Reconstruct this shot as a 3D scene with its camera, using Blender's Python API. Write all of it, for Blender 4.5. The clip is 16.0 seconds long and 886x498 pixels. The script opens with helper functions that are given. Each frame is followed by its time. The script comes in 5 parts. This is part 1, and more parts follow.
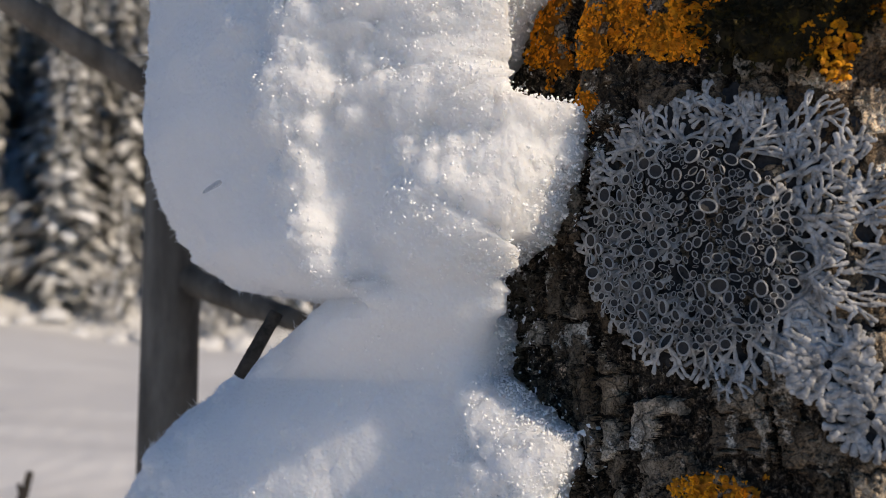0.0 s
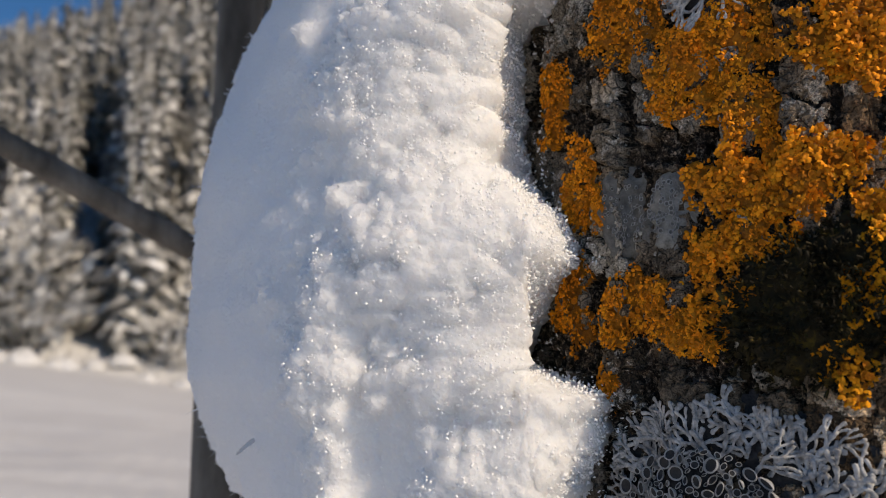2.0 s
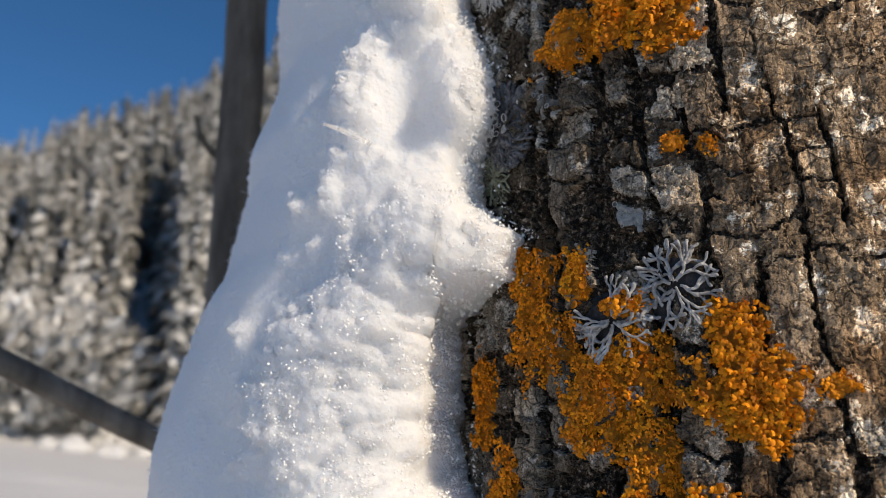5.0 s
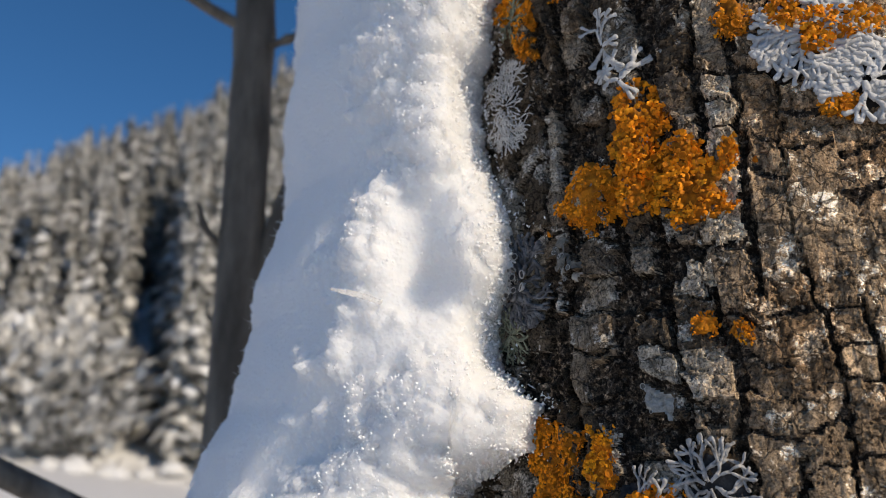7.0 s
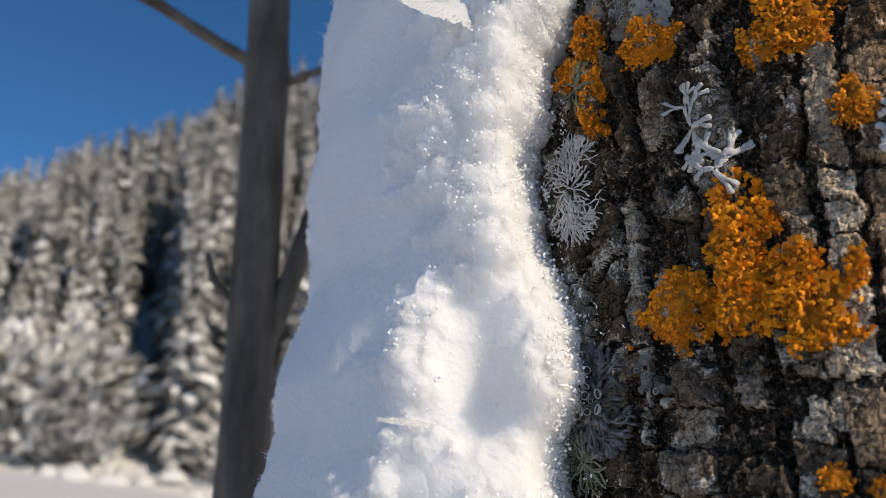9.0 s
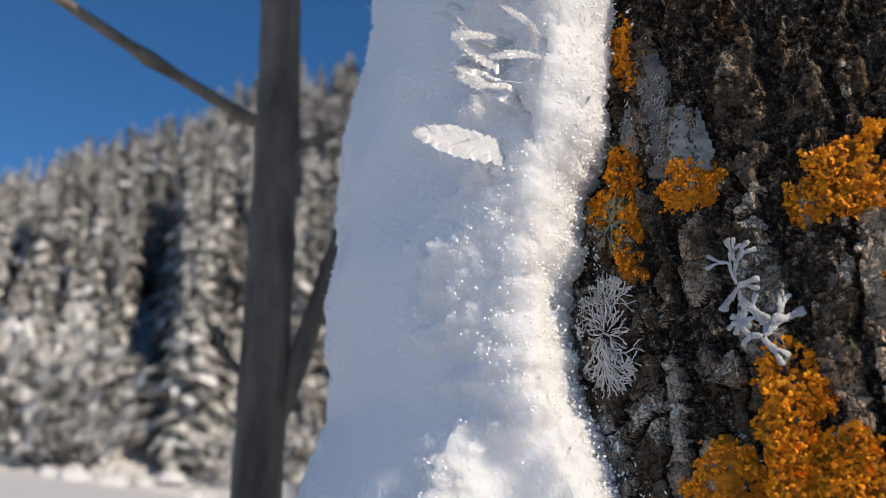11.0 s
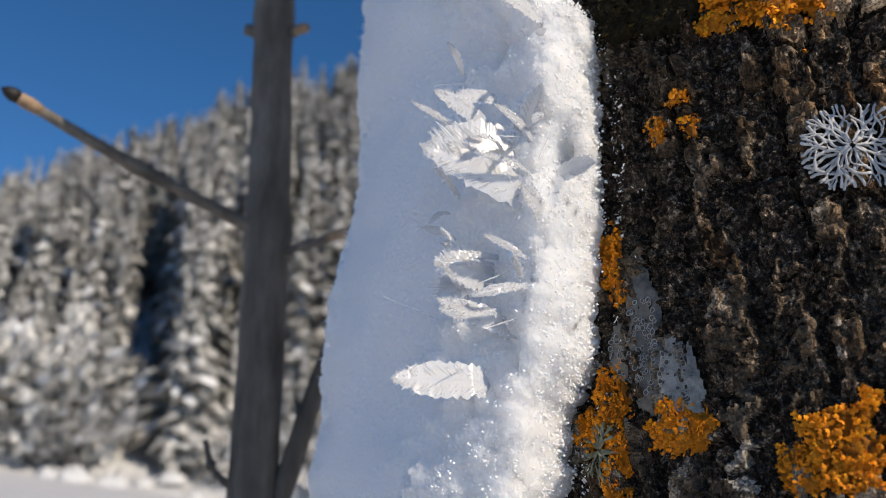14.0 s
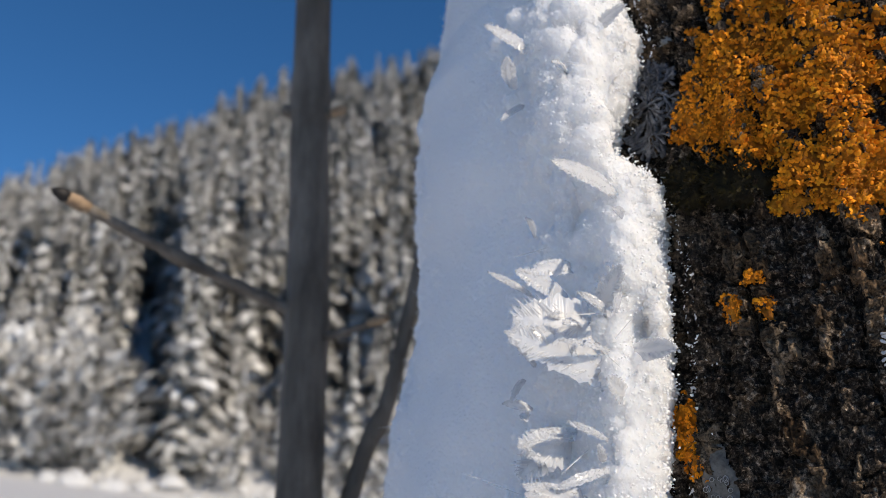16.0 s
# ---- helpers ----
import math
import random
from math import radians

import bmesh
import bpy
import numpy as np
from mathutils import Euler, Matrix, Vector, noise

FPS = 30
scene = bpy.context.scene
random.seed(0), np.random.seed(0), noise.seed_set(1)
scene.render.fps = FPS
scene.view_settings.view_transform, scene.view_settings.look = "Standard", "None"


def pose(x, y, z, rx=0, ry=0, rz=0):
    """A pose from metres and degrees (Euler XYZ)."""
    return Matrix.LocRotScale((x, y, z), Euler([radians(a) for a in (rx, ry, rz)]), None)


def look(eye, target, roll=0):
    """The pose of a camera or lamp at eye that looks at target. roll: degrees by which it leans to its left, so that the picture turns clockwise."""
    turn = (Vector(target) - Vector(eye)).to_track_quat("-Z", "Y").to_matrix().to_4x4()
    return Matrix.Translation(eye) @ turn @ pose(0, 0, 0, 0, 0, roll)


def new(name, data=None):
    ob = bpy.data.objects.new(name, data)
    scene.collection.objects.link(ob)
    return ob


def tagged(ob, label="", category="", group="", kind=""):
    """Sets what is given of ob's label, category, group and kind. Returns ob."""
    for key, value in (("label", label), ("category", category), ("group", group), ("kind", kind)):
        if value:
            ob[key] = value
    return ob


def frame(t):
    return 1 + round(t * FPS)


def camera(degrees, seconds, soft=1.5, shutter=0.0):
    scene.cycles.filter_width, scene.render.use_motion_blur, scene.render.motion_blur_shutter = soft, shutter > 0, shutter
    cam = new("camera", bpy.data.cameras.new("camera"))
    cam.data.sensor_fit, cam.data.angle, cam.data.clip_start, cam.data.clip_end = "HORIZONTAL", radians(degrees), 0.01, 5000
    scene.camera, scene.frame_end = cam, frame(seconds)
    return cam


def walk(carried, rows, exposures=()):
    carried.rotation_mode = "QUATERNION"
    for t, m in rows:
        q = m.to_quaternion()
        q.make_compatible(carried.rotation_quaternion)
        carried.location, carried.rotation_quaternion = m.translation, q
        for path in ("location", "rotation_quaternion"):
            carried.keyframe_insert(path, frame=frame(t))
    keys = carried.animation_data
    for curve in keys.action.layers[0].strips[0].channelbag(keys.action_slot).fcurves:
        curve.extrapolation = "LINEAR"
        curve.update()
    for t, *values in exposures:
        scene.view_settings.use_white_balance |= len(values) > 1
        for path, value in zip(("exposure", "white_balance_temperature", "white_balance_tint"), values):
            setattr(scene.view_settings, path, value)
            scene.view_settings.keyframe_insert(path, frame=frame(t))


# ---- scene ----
cam = camera(53.0, 16.0, soft=0.65)
PATH = [
    (0, (0.00595, -0.01220, 1.29874), (-0.02223, 0.48448, 1.34888), -0.82),
    (0.5, (0.00941, -0.01188, 1.30800), (-0.02786, 0.48344, 1.36516), -0.60),
    (1, (0.01082, -0.01452, 1.31553), (-0.03491, 0.47933, 1.37895), -0.45),
    (1.5, (0.00983, -0.01678, 1.32292), (-0.04447, 0.47545, 1.39193), -0.62),
    (2, (0.01172, -0.01780, 1.32818), (-0.05030, 0.47237, 1.40491), -0.40),
    (2.5, (0.01519, -0.02370, 1.33925), (-0.05638, 0.46349, 1.42594), -0.34),
    (3, (0.01978, -0.02759, 1.34522), (-0.05747, 0.45714, 1.44050), -0.37),
    (3.5, (0.02369, -0.02762, 1.34890), (-0.05764, 0.45423, 1.45474), -0.16),
    (4, (0.02735, -0.02615, 1.35139), (-0.05641, 0.45361, 1.46462), -0.11),
    (6.5, (0.03061, -0.02087, 1.37395), (-0.05649, 0.45315, 1.50706), -0.08),
    (7, (0.02800, -0.02130, 1.37970), (-0.05916, 0.45224, 1.51448), -0.05),
    (7.5, (0.02611, -0.01724, 1.38563), (-0.06100, 0.45587, 1.52196), -0.11),
    (8, (0.02186, -0.01176, 1.39089), (-0.06513, 0.46093, 1.52870), -0.07),
    (8.5, (0.01963, -0.00872, 1.39396), (-0.06730, 0.46382, 1.53234), -0.05),
    (11, (0.01438, -0.01002, 1.41644), (-0.07240, 0.46238, 1.55537), -0.02),
    (11.5, (0.01538, -0.01010, 1.42280), (-0.07143, 0.46217, 1.56216), 0.10),
    (12, (0.01466, -0.01237, 1.42929), (-0.07228, 0.45991, 1.56856), 0.07),
    (12.5, (0.01530, -0.01413, 1.43501), (-0.07164, 0.45818, 1.57415), 0.04),
    (13, (0.01558, -0.01499, 1.43938), (-0.07148, 0.45725, 1.57870), 0.08),
    (13.5, (0.01624, -0.01565, 1.44186), (-0.07087, 0.45656, 1.58124), 0.07),
    (14, (0.01742, -0.01383, 1.44519), (-0.06980, 0.45827, 1.58488), 0.11),
    (14.5, (0.01492, -0.01194, 1.45165), (-0.07235, 0.46016, 1.59128), 0.08),
    (15, (0.00962, -0.01634, 1.45724), (-0.07759, 0.45576, 1.59697), 0.12),
    (15.5, (0.00838, -0.02104, 1.46221), (-0.07886, 0.45088, 1.60249), 0.13),
    (16, (0.00850, -0.02460, 1.46642), (-0.07858, 0.44701, 1.60785), 0.13),
]
walk(cam, [(t, look(eye, target, roll)) for t, eye, target, roll in PATH],
     exposures=[(0.0, -0.30, 7850, 12), (1.5, -0.36, 7950, 12), (2.5, -0.28, 7950, 12), (4.0, -0.22, 7800, 11), (7.0, -0.2, 7600, 10), (11.0, -0.14, 7450, 11), (16.0, -0.17, 7150, 10)])

cam.data.dof.use_dof = True
cam.data.dof.focus_distance = 0.111
cam.data.dof.aperture_fstop = 32.0

# ---- world, sun ----
SUN_AZ, SUN_EL = radians(60), radians(35)      # azimuth to the right of straight back
world = bpy.data.worlds.new("sky")
scene.world = world
world.use_nodes = True
wn = world.node_tree
wn.nodes.clear()
sky = wn.nodes.new("ShaderNodeTexSky")
sky.sky_type = "NISHITA"
sky.sun_disc = False
sky.sun_elevation = SUN_EL
sky.sun_rotation = radians(180) - SUN_AZ
sky.altitude = 1500
sky.ozone_density = 5.0
sky.dust_density = 0.0
sky.air_density = 0.8
bg = wn.nodes.new("ShaderNodeBackground")
bg.inputs[1].default_value = 0.145
wo = wn.nodes.new("ShaderNodeOutputWorld")
deep = wn.nodes.new("ShaderNodeHueSaturation")
deep.inputs["Saturation"].default_value = 1.2
wn.links.new(sky.outputs[0], deep.inputs["Color"])
wn.links.new(deep.outputs[0], bg.inputs[0])
wn.links.new(bg.outputs[0], wo.inputs[0])
sun = new("sun", bpy.data.lights.new("sun", "SUN"))
sun.data.energy = 4.4
sun.data.angle = radians(0.53)
sun.data.color = (1.0, 0.90, 0.77)
sun_dir = Vector((math.sin(SUN_AZ) * math.cos(SUN_EL), -math.cos(SUN_AZ) * math.cos(SUN_EL), math.sin(SUN_EL)))
sun.matrix_world = look(sun_dir * 50, (0, 0, 0))

# ---- noise on arrays ----
def rnd2(ix, iy, seed):
    h = (ix.astype(np.int64) * 374761393 + iy.astype(np.int64) * 668265263 + seed * 974634777) & 0xFFFFFFFF
    h = ((h ^ (h >> 13)) * 1274126177) & 0xFFFFFFFF
    h = ((h ^ (h >> 16)) * 2246822519) & 0xFFFFFFFF
    return ((h ^ (h >> 15)) & 0xFFFFFF) / float(0xFFFFFF)


def vnoise(x, y, seed=0):
    ix, iy = np.floor(x), np.floor(y)
    fx, fy = x - ix, y - iy
    fx, fy = fx * fx * fx * (fx * (fx * 6 - 15) + 10), fy * fy * fy * (fy * (fy * 6 - 15) + 10)
    a, b = rnd2(ix, iy, seed), rnd2(ix + 1, iy, seed)
    c, d = rnd2(ix, iy + 1, seed), rnd2(ix + 1, iy + 1, seed)
    return (a + (b - a) * fx) * (1 - fy) + (c + (d - c) * fx) * fy


def fbm(x, y, octaves=4, seed=0):
    s, amp, tot = 0.0, 1.0, 0.0
    for o in range(octaves):
        s = s + amp * vnoise(x * 2 ** o + 17.3 * o, y * 2 ** o + 9.1 * o, seed + o)
        tot += amp
        amp *= 0.5
    return s / tot


def cells(x, y, seed=0, jitter=0.9):
    ix, iy = np.floor(x), np.floor(y)
    f1 = np.full(x.shape, 9.0)
    f2 = np.full(x.shape, 9.0)
    ident = np.zeros(x.shape, np.int64)
    for dx in (-1, 0, 1):
        for dy in (-1, 0, 1):
            cx, cy = ix + dx, iy + dy
            px = cx + 0.5 + jitter * (rnd2(cx, cy, seed) - 0.5)
            py = cy + 0.5 + jitter * (rnd2(cx, cy, seed + 5) - 0.5)
            d = np.hypot(px - x, py - y)
            near = d < f1
            f2 = np.where(near, f1, np.minimum(f2, d))
            ident = np.where(near, (cx * 100003 + cy).astype(np.int64), ident)
            f1 = np.where(near, d, f1)
    return f1, f2, ident


def smooth(a, b, x):
    t = np.clip((x - a) / (b - a), 0, 1)
    return t * t * (3 - 2 * t)


# ---- the trunk's frame: angle th (degrees, 0 faces -y, grows towards +x), height z, radius ----
RADIUS = 0.07
ARC = RADIUS * 1000 * math.pi / 180            # millimetres of arc to a degree


def on_axis(z):
    return 0.0704 - 0.0345 * (z - 1.3), 0.1475 + 0.0401 * (z - 1.3)


def wrap(th, z, r):
    a = np.radians(th)
    ax, ay = on_axis(z)
    return np.stack([ax + r * np.sin(a), ay - r * np.cos(a), z + 0 * a], -1)


def bark_relief(th, z):
    """Height of the bark over the mean radius (m), the plate's number, and how far the point is on a plate."""
    u, v = th * ARC, z * 1000
    upper = smooth(1.440, 1.470, z)
    fray = fbm(u / 2.6, v / 3.2, 3, 12) - 0.5
    nick = fbm(u / 0.9, v / 1.0, 2, 15) - 0.5
    wu = u + 7.0 * (fbm(u / 24, v / 34, 3, 11) - 0.5) + 1.7 * fray + 1.3 * nick
    wv = v + 7.0 * (fbm(u / 12, v / 20, 3, 13) - 0.5) + 2.0 * (fbm(u / 3, v / 2.5, 3, 14) - 0.5) + 0.7 * nick
    # long fissures between columns of plates
    wide = 6.4
    c = wu / wide + 0.9 * (vnoise(wu / 9.0, v / 70, 29) - 0.5)
    col, k = np.floor(c), np.round(c)
    e = np.abs(c - k) * wide
    open_ = smooth(0.30, 0.75, vnoise(k * 3.7, v / 17, 31))
    sunny = smooth(-30, -17, th) * (1 - upper)
    half = (0.08 + 1.15 * open_ + 0.35 * upper) * (1 - 0.5 * sunny)
    closed = sunny * (1 - smooth(0.40, 0.52, vnoise(k * 3.7, v / 17, 31)))
    fissure = (1 - smooth(half * 0.8, half + 0.18, e)) * (1 - closed)
    # cross cracks that cut the columns into plates
    tall = 4.2 + 3.0 * rnd2(col, 0 * col, 30)
    r = wv / tall + 5.3 * rnd2(col, 0 * col, 32)
    row, kr = np.floor(r), np.round(r)
    p = rnd2(col, kr, 34)
    gap = 0.06 + 0.5 * p ** 5
    crack = (1 - smooth(gap * 0.7, gap + 0.14, np.abs(r - kr) * tall)) * (1 - sunny * (p < 0.55))
    ident = (col * 100003 + row).astype(np.int64)
    pick = rnd2(col, row, 36)
    # some plates have come off, wholly or in flakes
    bare = smooth(0.0, 0.05, (0.07 + 0.20 * upper) - pick)
    flaked = smooth(0.54, 0.57, fbm(wu / 4.2 + 40, wv / 5.5, 4, 37) + 0.075 * upper - 0.035 * (pick > 0.6))
    worn = np.maximum(bare, flaked) * (1 - 0.6 * sunny)
    # hairline cracks within a plate
    f1, f2, _ = cells(wu / 2.6 + 0.2 * fray, wv / 2.0, 35)
    hair = (1 - smooth(0.02, 0.075, f2 - f1)) * smooth(0.40, 0.52, fbm(u / 8, v / 8, 2, 38))
    plate = (1 - fissure) * (1 - crack) * (1 - worn)
    lift = rnd2(col, row, 39)
    lean = (rnd2(col, row, 40) - 0.5) * (c - col - 0.5) + (rnd2(col, row, 42) - 0.5) * (r - row - 0.5)
    q = fbm(wu / 3.6, wv / 4.2, 4, 43) * 9
    layer = (np.floor(q) + smooth(0.80, 1.0, q - np.floor(q))) / 9 - 0.5
    grain = fbm(u / 0.8, v / 0.9, 3, 51) - 0.5
    fibre = fbm(u / 0.55, v / 4.5, 3, 61) - 0.5
    crumb = fbm(u / 1.9, v / 2.4, 4, 71) - 0.5
    h = -0.0021 * fissure * (1 - 0.4 * sunny) - 0.0008 * crack * (1 - fissure) * (1 - 0.5 * sunny) - 0.0009 * worn * (1 - fissure) - 0.00045 * hair * plate
    h = h + plate * ((0.0008 * (lift - 0.45) + 0.0008 * lean) * (1 - 0.5 * sunny) + 0.0009 * layer + 0.00030 * grain + 0.00025 * fibre)
    h = h + (1 - plate) * (0.0012 * crumb + 0.0012 * grain + 0.0006 * fibre) * (1 + 0.4 * upper)
    h = h + upper * plate * (0.0012 * crumb + 0.0014 * grain + 0.0008 * fibre)
    return h, ident, plate


TH0, TH1, Z0, Z1, STEP = -68.0, 12.0, 1.238, 1.580, 0.27
NU, NV = int((TH1 - TH0) * ARC / STEP) + 1, int((Z1 - Z0) * 1000 / STEP) + 1
g_th, g_z = np.meshgrid(np.linspace(TH0, TH1, NU), np.linspace(Z0, Z1, NV))
g_h, g_id, g_plate = bark_relief(g_th, g_z)


def blurred(a, n):
    for _ in range(n):
        p = np.pad(a, 1, mode="edge")
        a = (p[:-2, 1:-1] + p[2:, 1:-1] + p[1:-1, :-2] + p[1:-1, 2:] + 2 * a) / 6
    return a


g_soft = np.maximum(blurred(g_h, 60), blurred(g_h, 14) - 0.0003)


def height_at(th, z, grid=None):
    grid = g_soft if grid is None else grid
    i = np.clip((np.asarray(th) - TH0) / (TH1 - TH0) * (NU - 1), 0, NU - 1.001)
    j = np.clip((np.asarray(z) - Z0) / (Z1 - Z0) * (NV - 1), 0, NV - 1.001)
    i0, j0 = i.astype(int), j.astype(int)
    fi, fj = i - i0, j - j0
    return (grid[j0, i0] * (1 - fi) + grid[j0, i0 + 1] * fi) * (1 - fj) + (grid[j0 + 1, i0] * (1 - fi) + grid[j0 + 1, i0 + 1] * fi) * fj


def place(th, z, a, b, off):
    """World points a mm along the arc and b mm up from (th, z), off mm over the bark."""
    t, h = th + np.asarray(a) / ARC, z + np.asarray(b) / 1000
    return wrap(t, h, RADIUS + height_at(t, h) + np.asarray(off) / 1000)


def basis(th):
    a = radians(th)
    up = Vector((-0.0345, 0.0401, 1)).normalized()
    out = Vector((math.sin(a), -math.cos(a), 0))
    side = up.cross(out).normalized()
    return Matrix((side, up, side.cross(up))).transposed().to_4x4()


# ---- meshes and parts ----
def mesh(name, verts, faces, material, flat=False):
    me = bpy.data.meshes.new(name)
    me.from_pydata(np.asarray(verts).tolist(), [], faces.tolist() if hasattr(faces, "tolist") else faces)
    for m in (material if isinstance(material, (list, tuple)) else [material]):
        me.materials.append(m)
    if not flat:
        me.shade_smooth()
    return me


def part(name, me, parent, label="", kind=""):
    ob = new(name, me)
    ob.parent = parent
    return tagged(ob, label, kind=kind)


def grid_faces(nu, nv, closed=False):
    i, j = np.meshgrid(np.arange(nu if closed else nu - 1), np.arange(nv - 1))
    k = (i + 1) % nu
    return np.stack([j * nu + i, j * nu + k, (j + 1) * nu + k, (j + 1) * nu + i], -1).reshape(-1, 4)


def tube(points, radii, sides=10, seed=0, rough=0.0):
    """Vertices and faces of a limb along points."""
    pts = [Vector(p) for p in points]
    rng = random.Random(seed)
    verts, faces = [], []
    ref = Vector((0.31, 0.17, 0.93)).normalized()
    for i, p in enumerate(pts):
        d = (pts[min(i + 1, len(pts) - 1)] - pts[max(i - 1, 0)]).normalized()
        s = d.cross(ref if abs(d.dot(ref)) < 0.95 else Vector((1, 0, 0))).normalized()
        w = d.cross(s)
        for k in range(sides):
            a = 2 * math.pi * k / sides
            r = radii[i] * (1 + rough * rng.uniform(-1, 1))
            verts.append(p + r * (math.cos(a) * s + math.sin(a) * w))
    for i in range(len(pts) - 1):
        for k in range(sides):
            m = (k + 1) % sides
            faces.append((i * sides + k, i * sides + m, (i + 1) * sides + m, (i + 1) * sides + k))
    faces.append(tuple(range(sides))[::-1])
    faces.append(tuple(range((len(pts) - 1) * sides, len(pts) * sides)))
    return np.array([tuple(v) for v in verts]), faces


def spline(ends, n):
    """A smooth line of n points through the ends."""
    p = [Vector(e) for e in ends]
    p = [2 * p[0] - p[1]] + p + [2 * p[-1] - p[-2]]
    out = []
    for k in range(n):
        s = k / (n - 1) * (len(p) - 3) * 0.99999
        i, f = int(s), s - int(s)
        a, b, c, d = p[i:i + 4]
        out.append(0.5 * (2 * b + (c - a) * f + (2 * a - 5 * b + 4 * c - d) * f * f + (3 * b - a - 3 * c + d) * f ** 3))
    return out


# ---- materials ----
def material(name, rough=0.8, spec=0.3):
    m = bpy.data.materials.new(name)
    m.use_nodes = True
    b = m.node_tree.nodes["Principled BSDF"]
    b.inputs["Roughness"].default_value = rough
    b.inputs["Specular IOR Level"].default_value = spec
    return m, m.node_tree, b


def node(nt, kind, **inputs):
    n = nt.nodes.new(kind)
    for k, v in inputs.items():
        s = n.inputs[k.replace("_", " ")]
        if hasattr(v, "is_linked"):
            nt.links.new(v, s)
        else:
            s.default_value = v
    return n


def noise_at(nt, scale, detail=4, rough=0.6, stretch=(1, 1, 1)):
    co = nt.nodes.new("ShaderNodeTexCoord").outputs["Object"]
    if stretch != (1, 1, 1):
        co = node(nt, "ShaderNodeMapping", Vector=co, Scale=stretch).outputs[0]
    return node(nt, "ShaderNodeTexNoise", Vector=co, Scale=scale, Detail=detail, Roughness=rough).outputs["Fac"]


def ramp(nt, fac, *stops):
    r = nt.nodes.new("ShaderNodeValToRGB")
    nt.links.new(fac, r.inputs[0])
    e = r.color_ramp.elements
    while len(e) < len(stops):
        e.new(0.5)
    for el, (p, c) in zip(e, stops):
        el.position = p
        el.color = (*c, 1) if len(c) == 3 else c
    return r.outputs[0]


def mix(nt, fac, a, b, blend="MIX"):
    n = nt.nodes.new("ShaderNodeMix")
    n.data_type = "RGBA"
    n.blend_type = blend
    for s, v in ((n.inputs[0], fac), (n.inputs[6], a), (n.inputs[7], b)):
        if hasattr(v, "is_linked"):
            nt.links.new(v, s)
        else:
            s.default_value = v if isinstance(v, float) else (*v, 1)
    return n.outputs[2]


def bumped(nt, b, height, distance, strength=1.0):
    n = node(nt, "ShaderNodeBump", Height=height, Distance=distance, Strength=strength)
    nt.links.new(n.outputs[0], b.inputs["Normal"])


def island(nt, objects=False):
    if objects:
        return nt.nodes.new("ShaderNodeObjectInfo").outputs["Random"]
    return nt.nodes.new("ShaderNodeNewGeometry").outputs["Random Per Island"]


def grey(v):
    return (v, v, v)


